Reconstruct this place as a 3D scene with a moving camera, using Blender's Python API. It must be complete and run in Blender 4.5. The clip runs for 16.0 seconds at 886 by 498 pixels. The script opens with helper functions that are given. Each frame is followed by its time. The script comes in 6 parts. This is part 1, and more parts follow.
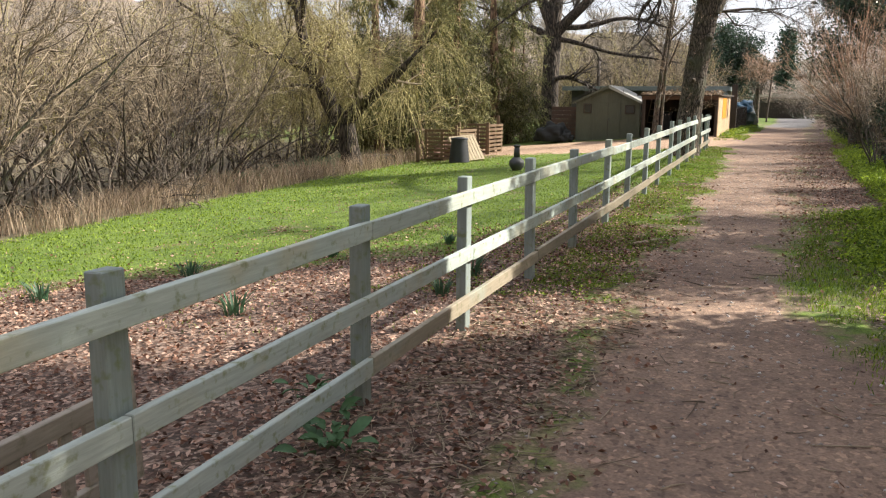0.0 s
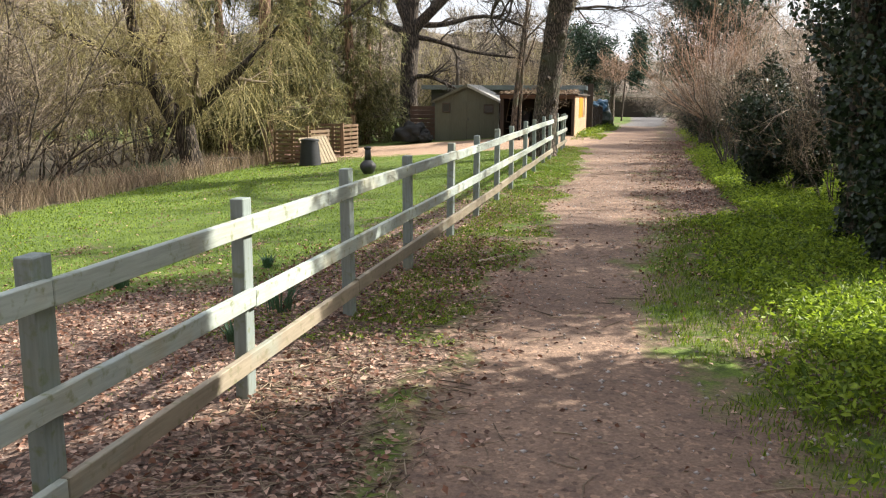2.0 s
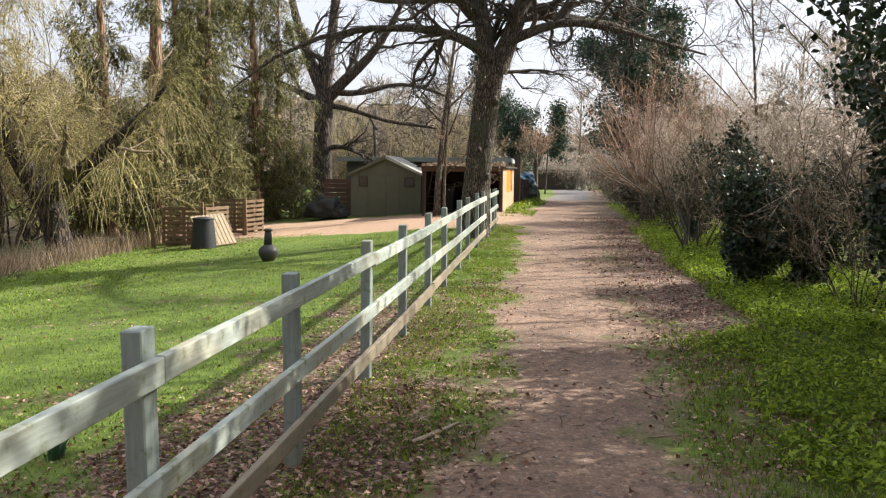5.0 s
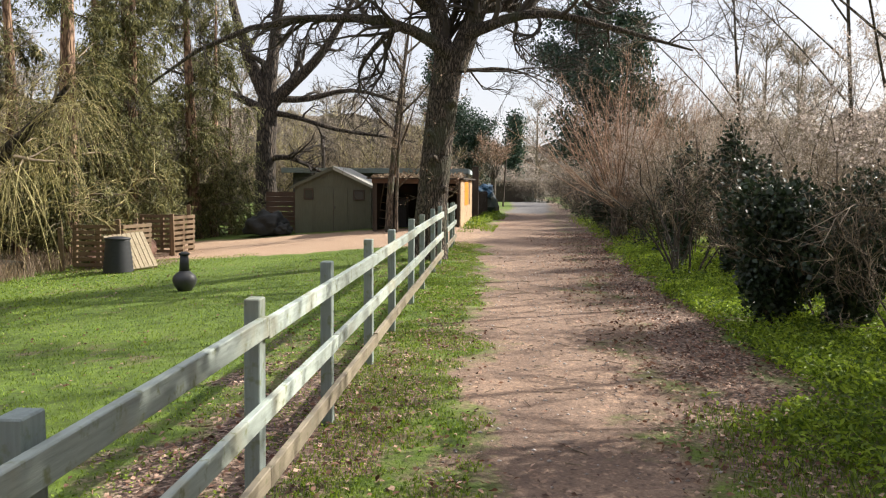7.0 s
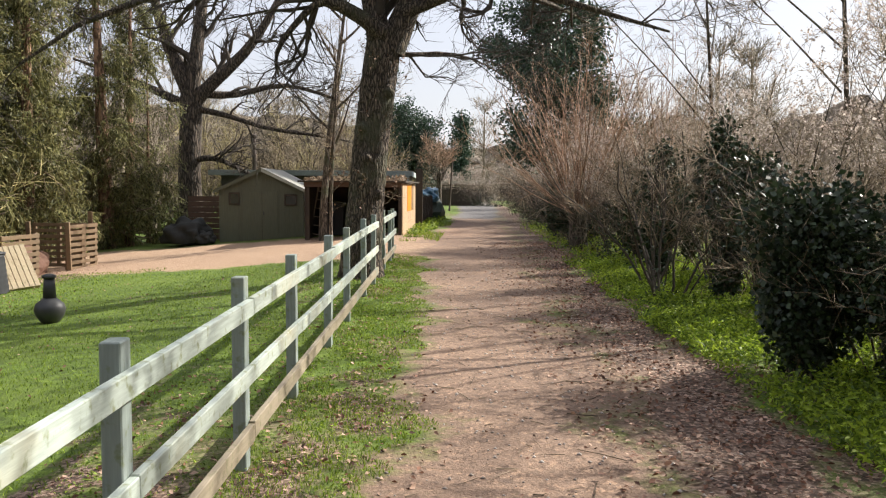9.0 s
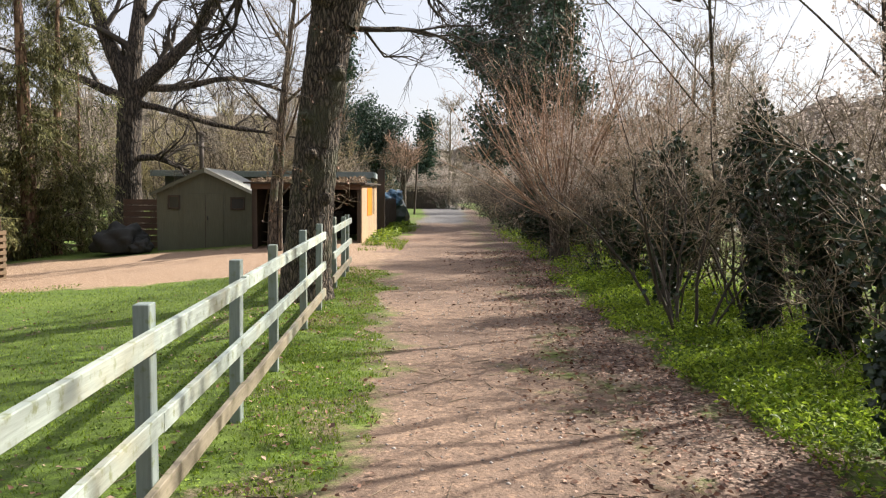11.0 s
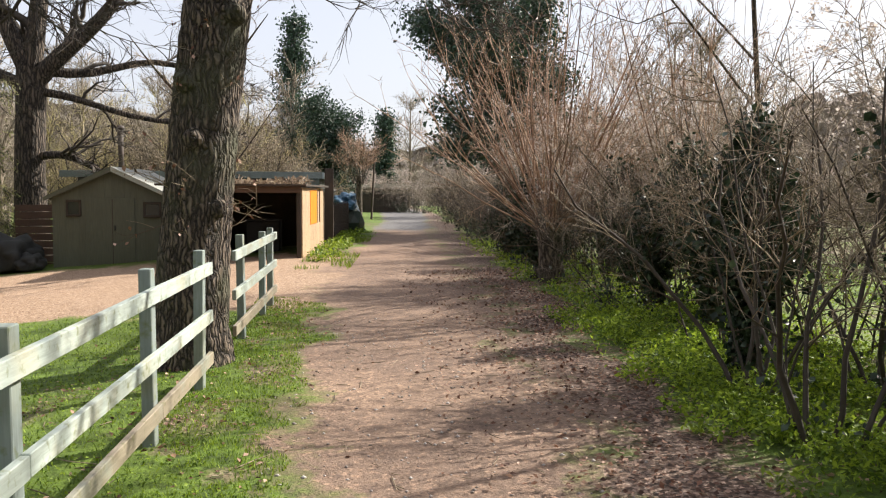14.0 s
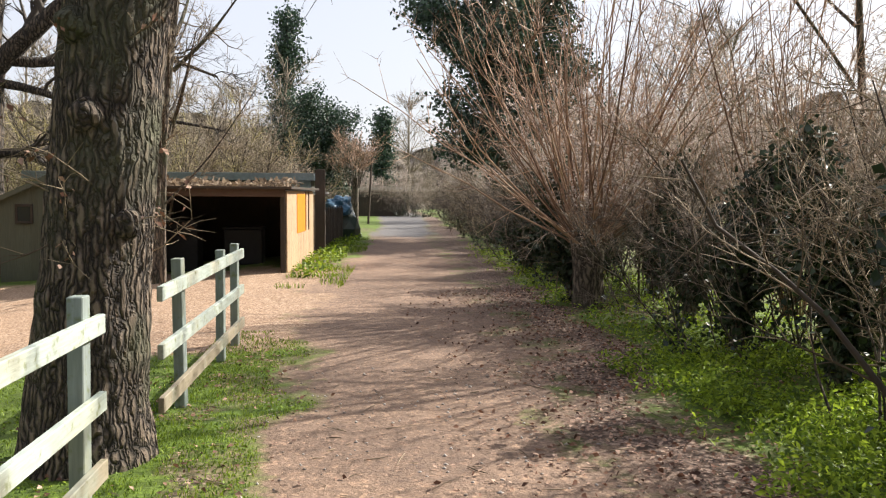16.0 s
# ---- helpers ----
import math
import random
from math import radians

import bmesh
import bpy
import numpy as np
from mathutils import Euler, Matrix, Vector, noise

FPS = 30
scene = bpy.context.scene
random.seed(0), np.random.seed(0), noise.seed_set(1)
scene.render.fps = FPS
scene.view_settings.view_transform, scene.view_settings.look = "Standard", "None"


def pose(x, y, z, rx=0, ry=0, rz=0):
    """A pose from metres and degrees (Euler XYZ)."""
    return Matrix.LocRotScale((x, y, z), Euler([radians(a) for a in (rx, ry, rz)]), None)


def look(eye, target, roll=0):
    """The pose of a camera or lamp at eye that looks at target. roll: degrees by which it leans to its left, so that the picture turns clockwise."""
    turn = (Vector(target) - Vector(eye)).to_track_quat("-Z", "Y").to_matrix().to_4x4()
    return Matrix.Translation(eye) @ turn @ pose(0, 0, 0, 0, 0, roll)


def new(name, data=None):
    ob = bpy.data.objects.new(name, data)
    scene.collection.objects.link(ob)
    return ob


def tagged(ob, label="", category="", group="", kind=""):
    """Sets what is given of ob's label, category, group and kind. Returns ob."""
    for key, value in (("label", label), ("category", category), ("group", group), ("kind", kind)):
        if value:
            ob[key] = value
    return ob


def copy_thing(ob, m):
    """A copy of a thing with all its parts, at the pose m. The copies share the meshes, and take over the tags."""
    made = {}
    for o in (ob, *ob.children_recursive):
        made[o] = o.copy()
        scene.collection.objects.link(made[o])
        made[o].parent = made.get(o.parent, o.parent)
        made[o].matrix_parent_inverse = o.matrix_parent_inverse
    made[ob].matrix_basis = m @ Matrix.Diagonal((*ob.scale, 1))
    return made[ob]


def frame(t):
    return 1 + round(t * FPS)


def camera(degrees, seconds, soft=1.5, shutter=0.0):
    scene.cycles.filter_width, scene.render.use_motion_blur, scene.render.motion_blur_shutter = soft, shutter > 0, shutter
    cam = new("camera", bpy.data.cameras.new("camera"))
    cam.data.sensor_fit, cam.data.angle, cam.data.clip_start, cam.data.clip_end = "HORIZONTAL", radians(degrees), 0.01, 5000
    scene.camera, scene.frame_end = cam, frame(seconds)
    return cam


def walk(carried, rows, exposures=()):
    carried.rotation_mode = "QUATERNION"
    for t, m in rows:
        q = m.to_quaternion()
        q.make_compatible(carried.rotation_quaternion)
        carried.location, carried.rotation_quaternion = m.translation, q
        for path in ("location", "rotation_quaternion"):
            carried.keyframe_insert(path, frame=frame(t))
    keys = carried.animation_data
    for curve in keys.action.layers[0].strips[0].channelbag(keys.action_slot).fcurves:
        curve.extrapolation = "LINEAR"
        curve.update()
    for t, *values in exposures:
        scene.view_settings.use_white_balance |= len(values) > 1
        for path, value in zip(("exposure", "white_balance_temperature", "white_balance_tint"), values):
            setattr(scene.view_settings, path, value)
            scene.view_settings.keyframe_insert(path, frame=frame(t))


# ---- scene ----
cam = camera(55.9, 16.0, soft=1.2)
METRES, EYE, TILT, LEAN, TURN = 18.7, 1.65, 0.0, 0.0, 20.7
ROWS = [
    (0.0, 0.0015, -0.0006, 0.0, 0.06, -10.08, -0.31),
    (0.5, 0.0059, 0.0105, 0.0002, -3.42, -10.2, -0.3),
    (1.0, 0.0113, 0.0257, -0.0005, -5.47, -10.28, -0.33),
    (1.5, 0.0196, 0.0454, 0.0003, -7.15, -10.3, -0.29),
    (2.0, 0.0293, 0.068, -0.0002, -8.93, -10.08, -0.33),
    (2.5, 0.035, 0.0912, -0.0005, -10.52, -9.38, -0.38),
    (3.0, 0.0429, 0.1164, 0.0005, -11.92, -8.29, -0.42),
    (3.5, 0.0467, 0.1443, 0.001, -12.88, -7.15, -0.52),
    (4.0, 0.0486, 0.1734, 0.002, -13.47, -6.24, -0.55),
    (6.5, 0.0852, 0.3303, 0.0024, -16.65, -4.6, -0.37),
    (7.0, 0.0961, 0.3617, 0.0027, -17.6, -4.39, -0.36),
    (7.5, 0.1089, 0.394, 0.004, -18.55, -4.32, -0.34),
    (8.0, 0.122, 0.426, 0.0047, -19.61, -4.29, -0.35),
    (8.5, 0.1341, 0.4575, 0.0041, -20.5, -4.23, -0.34),
    (9.0, 0.1471, 0.4883, 0.0041, -21.26, -4.17, -0.35),
    (11.5, 0.2109, 0.6452, 0.0046, -24.23, -3.98, -0.38),
    (12.0, 0.2253, 0.6793, 0.0047, -24.86, -3.97, -0.33),
    (12.5, 0.2403, 0.7118, 0.0053, -25.38, -3.96, -0.36),
    (13.0, 0.2547, 0.7441, 0.0054, -25.77, -3.95, -0.36),
    (13.5, 0.2691, 0.7756, 0.006, -26.14, -3.92, -0.34),
    (14.0, 0.2843, 0.806, 0.0061, -26.35, -3.86, -0.32),
    (14.5, 0.2986, 0.8384, 0.0063, -26.43, -3.82, -0.33),
    (15.0, 0.3116, 0.8713, 0.0064, -26.48, -3.77, -0.33),
    (15.5, 0.3239, 0.9049, 0.0067, -26.52, -3.74, -0.35),
    (16.0, 0.3366, 0.9367, 0.0074, -26.54, -3.68, -0.38),
]
walk(cam, [(t, pose(0, 0, EYE, TILT, LEAN, TURN) @ pose(METRES * x, METRES * y, METRES * z, 90 + pitch, roll, yaw)) for t, x, y, z, yaw, pitch, roll in ROWS],
     [(0.0, 1.04), (2.0, 1.1), (4.0, 1.05), (6.5, 0.88), (9.0, 0.8), (11.5, 0.84), (14.0, 0.85), (16.0, 0.88)])

# ---- light ----
SUN_AZ, SUN_EL = radians(62), radians(36.3)
world = bpy.data.worlds.new("world")
scene.world = world
world.use_nodes = True
wn = world.node_tree
sky = wn.nodes.new("ShaderNodeTexSky")
sky.sky_type, sky.sun_disc, sky.sun_elevation, sky.sun_rotation = "NISHITA", False, SUN_EL, SUN_AZ
sky.dust_density, sky.air_density, sky.ozone_density = 2.5, 1.0, 0.7
haze = wn.nodes.new("ShaderNodeMix")
haze.data_type = "RGBA"
haze.inputs[0].default_value = 0.6
haze.inputs[7].default_value = (7.6, 7.6, 8.3, 1)
wn.links.new(sky.outputs[0], haze.inputs[6])
wn.links.new(haze.outputs[2], wn.nodes["Background"].inputs[0])
wn.nodes["Background"].inputs[1].default_value = 0.08
toward_sun = Vector((math.sin(SUN_AZ) * math.cos(SUN_EL), math.cos(SUN_AZ) * math.cos(SUN_EL), math.sin(SUN_EL)))
sun = new("sun", bpy.data.lights.new("sun", "SUN"))
sun.data.energy, sun.data.angle, sun.data.color = 5.0, radians(0.6), (1.0, 0.94, 0.85)
sun.matrix_world = look(toward_sun * 50, (0, 0, 0))


# ---- materials ----
def material(name, rough=0.8, metal=0.0):
    m = bpy.data.materials.new(name)
    m.use_nodes = True
    b = m.node_tree.nodes["Principled BSDF"]
    b.inputs["Roughness"].default_value, b.inputs["Metallic"].default_value = rough, metal
    return m, m.node_tree, b


def node(nt, kind, **values):
    n = nt.nodes.new("ShaderNode" + kind)
    for k, v in values.items():
        key = int(k[1:]) if k[0] == "i" and k[1:].isdigit() else k
        n.inputs[key].default_value = v
    return n


def noise_tex(nt, scale, detail=4, stretch=None, world_space=True, rough=0.55):
    co = nt.nodes.new("ShaderNodeNewGeometry").outputs["Position"] if world_space else nt.nodes.new("ShaderNodeTexCoord").outputs["Object"]
    if stretch:
        mp = nt.nodes.new("ShaderNodeMapping")
        mp.inputs["Scale"].default_value = stretch
        nt.links.new(co, mp.inputs[0])
        co = mp.outputs[0]
    n = node(nt, "TexNoise", Scale=scale, Detail=detail, Roughness=rough)
    nt.links.new(co, n.inputs["Vector"])
    return n


def ramp(nt, fac, stops):
    r = nt.nodes.new("ShaderNodeValToRGB")
    while len(r.color_ramp.elements) < len(stops):
        r.color_ramp.elements.new(0.5)
    for e, (p, c) in zip(r.color_ramp.elements, stops):
        e.position, e.color = p, (*c, 1)
    nt.links.new(fac, r.inputs[0])
    return r.outputs[0]


def mixed(nt, fac, a, b, how="MIX"):
    m = nt.nodes.new("ShaderNodeMix")
    m.data_type, m.blend_type = "RGBA", how
    for socket, v in ((m.inputs[0], fac), (m.inputs[6], a), (m.inputs[7], b)):
        if isinstance(v, bpy.types.NodeSocket):
            nt.links.new(v, socket)
        elif isinstance(v, (int, float)):
            socket.default_value = v
        else:
            socket.default_value = (*v, 1)
    return m.outputs[2]


def bump(nt, b, height, strength=0.4, dist=0.02):
    n = node(nt, "Bump", Strength=strength, Distance=dist)
    nt.links.new(height, n.inputs["Height"])
    nt.links.new(n.outputs[0], b.inputs["Normal"])


def varied(name, c1, c2, rough=0.8, island=False, translucent=0.0, grain=30.0, c3=None):
    """Two or three colours over fine grain, by piece or by patch."""
    m, nt, b = material(name, rough)
    stops = [(0.15, c1), (0.85, c2)] if c3 is None else [(0.1, c1), (0.5, c2), (0.9, c3)]
    if island:
        fac = nt.nodes.new("ShaderNodeNewGeometry").outputs["Random Per Island"]
    else:
        fac = noise_tex(nt, 1.3, 5).outputs[0]
    col = ramp(nt, fac, stops)
    g = noise_tex(nt, grain, 3)
    col = mixed(nt, 0.45, col, ramp(nt, g.outputs[0], [(0.25, (0.45, 0.45, 0.45)), (0.75, (1.3, 1.3, 1.3))]), "MULTIPLY")
    nt.links.new(col, b.inputs["Base Color"])
    if translucent:
        t = nt.nodes.new("ShaderNodeBsdfTranslucent")
        nt.links.new(col, t.inputs[0])
        mx = node(nt, "MixShader", Fac=translucent)
        nt.links.new(b.outputs[0], mx.inputs[1])
        nt.links.new(t.outputs[0], mx.inputs[2])
        nt.links.new(mx.outputs[0], nt.nodes["Material Output"].inputs[0])
    return m


def painted_wood(name, colour, worn, moss, amount=0.5, stretch=(1, 0.08, 1)):
    """Weathered paint: grain along the length, worn patches, green on top."""
    m, nt, b = material(name, 0.75)
    info = nt.nodes.new("ShaderNodeObjectInfo")
    grain = noise_tex(nt, 60, 5, stretch)
    patch = noise_tex(nt, 2.2, 6)
    col = mixed(nt, ramp(nt, patch.outputs[0], [(0.62 - 0.25 * amount, (0, 0, 0)), (0.75, (1, 1, 1))]), colour, worn)
    col = mixed(nt, 0.5, col, ramp(nt, grain.outputs[0], [(0.3, (0.6, 0.6, 0.6)), (0.7, (1.15, 1.15, 1.15))]), "MULTIPLY")
    col = mixed(nt, 0.35, col, ramp(nt, info.outputs["Random"], [(0, (0.75, 0.72, 0.68)), (1, (1.15, 1.15, 1.12))]), "MULTIPLY")
    spots = noise_tex(nt, 17, 6)
    col = mixed(nt, ramp(nt, spots.outputs[0], [(0.56, (0, 0, 0)), (0.7, (0.8, 0.8, 0.8))]), col, moss)
    nt.links.new(col, b.inputs["Base Color"])
    bump(nt, b, grain.outputs[0], 0.5, 0.004)
    return m


def bark(name, dark, light, scale=9.0, ivy=None, depth=0.05, stretch=(1, 1, 0.16)):
    m, nt, b = material(name, 0.9)
    n = noise_tex(nt, scale, 8, stretch, rough=0.65)
    v = node(nt, "TexVoronoi", Scale=scale * 1.6)
    v.feature = "DISTANCE_TO_EDGE"
    mp = nt.nodes.new("ShaderNodeMapping")
    mp.inputs["Scale"].default_value = stretch
    dist = noise_tex(nt, 5, 4)
    add = nt.nodes.new("ShaderNodeMix")
    add.data_type, add.blend_type = "RGBA", "ADD"
    add.inputs[0].default_value = 0.12
    nt.links.new(nt.nodes.new("ShaderNodeNewGeometry").outputs["Position"], add.inputs[6])
    nt.links.new(dist.outputs[1], add.inputs[7])
    nt.links.new(add.outputs[2], mp.inputs[0])
    nt.links.new(mp.outputs[0], v.inputs["Vector"])
    crack = ramp(nt, v.outputs["Distance"], [(0.0, (0, 0, 0)), (0.28, (1, 1, 1))])
    h = mixed(nt, 0.5, crack, n.outputs[0], "MULTIPLY")
    col = ramp(nt, h, [(0.05, dark), (0.75, light)])
    if ivy:
        col = mixed(nt, ramp(nt, noise_tex(nt, 1.6, 5).outputs[0], [(0.5, (0, 0, 0)), (0.68, (1, 1, 1))]), col, ivy)
    nt.links.new(col, b.inputs["Base Color"])
    bump(nt, b, h, 1.0, depth)
    return m


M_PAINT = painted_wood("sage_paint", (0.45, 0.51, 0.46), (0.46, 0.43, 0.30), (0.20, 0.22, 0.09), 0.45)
# the rails' sage paint again, with the shade on the posts put into it
M_PAINT_SHADED = painted_wood("shaded_sage_paint", (0.27, 0.32, 0.30), (0.27, 0.28, 0.20), (0.16, 0.19, 0.08), 0.4, (1, 1, 0.08))
M_RAW = painted_wood("weathered_rail", (0.33, 0.28, 0.20), (0.30, 0.33, 0.27), (0.18, 0.17, 0.08), 0.3)
M_PALLET = painted_wood("pallet_wood", (0.19, 0.125, 0.07), (0.14, 0.10, 0.06), (0.12, 0.10, 0.05), 0.5, (0.2, 0.2, 1))
M_PALEWOOD = painted_wood("pale_pallet_wood", (0.44, 0.36, 0.24), (0.32, 0.26, 0.17), (0.2, 0.17, 0.09), 0.3, (1, 1, 0.1))
M_SHED = painted_wood("shed_boards", (0.125, 0.13, 0.088), (0.14, 0.145, 0.10), (0.12, 0.12, 0.07), 0.4, (1, 1, 0.06))
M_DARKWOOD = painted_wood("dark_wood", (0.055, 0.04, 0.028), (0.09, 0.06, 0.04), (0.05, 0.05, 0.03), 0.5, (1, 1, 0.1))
M_REDWOOD = painted_wood("red_brown_boards", (0.13, 0.075, 0.05), (0.10, 0.06, 0.04), (0.1, 0.08, 0.05), 0.5, (0.1, 0.1, 1))
M_TANWOOD = painted_wood("tan_boards", (0.52, 0.36, 0.22), (0.40, 0.28, 0.18), (0.2, 0.17, 0.09), 0.4, (1, 1, 0.07))
M_BENCH = painted_wood("bench_wood", (0.36, 0.31, 0.25), (0.28, 0.24, 0.19), (0.17, 0.16, 0.10), 0.4)
M_FELT = varied("roof_felt", (0.22, 0.22, 0.19), (0.36, 0.36, 0.32), 0.9, grain=60)
M_FLATROOF = varied("grey_green_fascia", (0.18, 0.21, 0.19), (0.27, 0.31, 0.28), 0.6, grain=20)
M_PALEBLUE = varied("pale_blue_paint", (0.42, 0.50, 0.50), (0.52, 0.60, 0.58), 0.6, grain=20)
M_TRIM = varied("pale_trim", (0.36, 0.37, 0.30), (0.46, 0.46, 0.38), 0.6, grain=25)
M_RENDERWALL = varied("dark_render", (0.06, 0.06, 0.05), (0.10, 0.10, 0.08), 0.8)
M_ORANGE = varied("orange_paint", (0.74, 0.24, 0.012), (0.82, 0.30, 0.02), 0.5, grain=15)
M_BLACK = varied("black_plastic", (0.010, 0.011, 0.014), (0.022, 0.024, 0.028), 0.6, grain=12)
M_IRON = varied("dark_clay", (0.02, 0.022, 0.024), (0.05, 0.05, 0.05), 0.5, grain=12)
M_GREENPL = varied("dark_green_plastic", (0.02, 0.035, 0.025), (0.04, 0.06, 0.045), 0.4, grain=12)
M_DARKHEAP = varied("dark_cover", (0.012, 0.014, 0.012), (0.035, 0.035, 0.03), 0.8, grain=12)
M_BLUE = varied("blue_sheet", (0.02, 0.07, 0.13), (0.07, 0.19, 0.30), 0.45, grain=8)
M_PALE = varied("pale_sheet", (0.5, 0.5, 0.5), (0.7, 0.7, 0.68), 0.5, grain=8)
M_BLUEBIT = varied("bright_blue_plastic", (0.03, 0.14, 0.55), (0.05, 0.2, 0.7), 0.4)
M_RUST = varied("rusty_metal", (0.06, 0.045, 0.035), (0.15, 0.115, 0.09), 0.7, grain=20)
M_STONE = varied("path_stone", (0.25, 0.21, 0.18), (0.55, 0.50, 0.46), 0.9, island=True)
M_OAK = bark("oak_bark", (0.022, 0.017, 0.013), (0.22, 0.17, 0.125), 17.0, ivy=(0.10, 0.10, 0.06))
M_WILLOW = bark("willow_bark", (0.02, 0.016, 0.012), (0.15, 0.115, 0.085), 8.0)
M_PINE = bark("conifer_bark", (0.10, 0.055, 0.035), (0.42, 0.27, 0.17), 6.0, depth=0.02)
M_BARK = bark("hedge_bark", (0.03, 0.024, 0.018), (0.20, 0.16, 0.12), 12.0, ivy=(0.07, 0.075, 0.04), depth=0.02)
M_LIMB = varied("limb_bark", (0.035, 0.028, 0.022), (0.12, 0.10, 0.08), 0.9, grain=14)
M_TWIG = varied("brown_twigs", (0.10, 0.075, 0.048), (0.38, 0.30, 0.20), 0.85, island=True)
M_TWIGPALE = varied("pale_twigs", (0.18, 0.14, 0.10), (0.52, 0.43, 0.33), 0.85, island=True)
M_TWIGRED = varied("reddish_shoots", (0.20, 0.12, 0.075), (0.54, 0.36, 0.24), 0.7, island=True)
M_TWIGDARK = varied("dark_twigs", (0.05, 0.04, 0.03), (0.19, 0.15, 0.115), 0.85, island=True)
M_FARTWIG = varied("far_twigs", (0.15, 0.125, 0.09), (0.37, 0.31, 0.23), 0.9, island=True)
M_WILLOWTWIG = varied("willow_shoots", (0.26, 0.22, 0.09), (0.60, 0.52, 0.23), 0.7, island=True, translucent=0.25)
M_IVY = varied("ivy_leaves", (0.012, 0.026, 0.012), (0.045, 0.075, 0.032), 0.45, island=True, translucent=0.12)
M_CONIFER = varied("conifer_sprays", (0.07, 0.08, 0.03), (0.36, 0.35, 0.14), 0.6, island=True, translucent=0.4)
M_HOLLY = varied("evergreen_leaves", (0.02, 0.045, 0.028), (0.06, 0.11, 0.06), 0.4, island=True, translucent=0.15)
M_BUD = varied("pale_buds", (0.45, 0.37, 0.32), (0.78, 0.69, 0.63), 0.8, island=True, translucent=0.5)
M_WEED = varied("fresh_weed_leaves", (0.10, 0.17, 0.018), (0.42, 0.55, 0.05), 0.55, island=True, translucent=0.45)
M_GRASS = varied("grass_blades", (0.085, 0.15, 0.012), (0.30, 0.41, 0.032), 0.6, island=True, translucent=0.35)
M_DRYGRASS = varied("dry_reeds", (0.15, 0.105, 0.07), (0.46, 0.35, 0.24), 0.8, island=True, translucent=0.3)
M_LITTER = varied("fallen_leaves", (0.08, 0.038, 0.024), (0.26, 0.125, 0.075), 0.75, island=True, translucent=0.15, c3=(0.62, 0.42, 0.31))
M_DAFF = varied("bulb_leaves", (0.05, 0.12, 0.06), (0.12, 0.22, 0.11), 0.5, island=True, translucent=0.25)
M_COMFREY = varied("broad_leaves", (0.06, 0.14, 0.05), (0.12, 0.24, 0.09), 0.6, island=True, translucent=0.2)


def glass_material():
    m, nt, b = material("window_glass", 0.08)
    b.inputs["Base Color"].default_value = (0.03, 0.035, 0.035, 1)
    b.inputs["Specular IOR Level"].default_value = 0.8
    return m


M_GLASS = glass_material()


# ---- terrain ----
def path_left(y):
    return float(np.interp(y, [-5, 4, 8, 12, 20, 26, 27.5, 33, 37, 45, 60, 75], [-0.95, -0.95, -1.0, -0.98, -0.85, -0.95, -1.0, -1.3, -0.5, 0.1, 0.9, 1.2]))


def path_right(y):
    return float(np.interp(y, [-5, 4, 5.3, 6.7, 8, 12, 20, 30, 37, 45, 60, 75], [1.3, 1.2, 0.95, 0.5, 0.3, 0.6, 0.95, 1.6, 1.8, 2.2, 3.2, 4.0]))


def ground_z(x, y):
    """The lie of the land: a gentle rise ahead, a slope down to the stream."""
    x, y = np.asarray(x, float), np.asarray(y, float)
    z = 0.009 * np.clip(y, -5, 40) - 0.075 * np.clip(-2.2 - x, 0, 11)
    z = z - 0.5 * np.clip((-13.0 - x) / 2.0, 0, 1) * np.clip((40 - y) / 6, 0, 1)
    return z + 0.010 * np.sin(2.3 * x + 0.7 * y) * np.sin(1.1 * y) + 0.006 * np.sin(7 * x) * np.sin(5.3 * y + x)


def gz(x, y):
    return float(ground_z(x, y))


def soft_step(v, edge, width):
    return np.clip((v - edge) / width + 0.5, 0, 1)


def lumps(x, y, size, seed=0):
    """Smooth random lumps between 0 and 1."""
    u, v = np.asarray(x, float) / size + 31.7 * seed, np.asarray(y, float) / size + 17.3 * seed
    i, j = np.floor(u), np.floor(v)
    f, g = u - i, v - j
    f, g = f * f * (3 - 2 * f), g * g * (3 - 2 * g)

    def corner(a, b):
        h = np.sin(a * 127.1 + b * 311.7 + seed * 74.7) * 43758.5453
        return h - np.floor(h)

    return (corner(i, j) * (1 - f) + corner(i + 1, j) * f) * (1 - g) + (corner(i, j + 1) * (1 - f) + corner(i + 1, j + 1) * f) * g


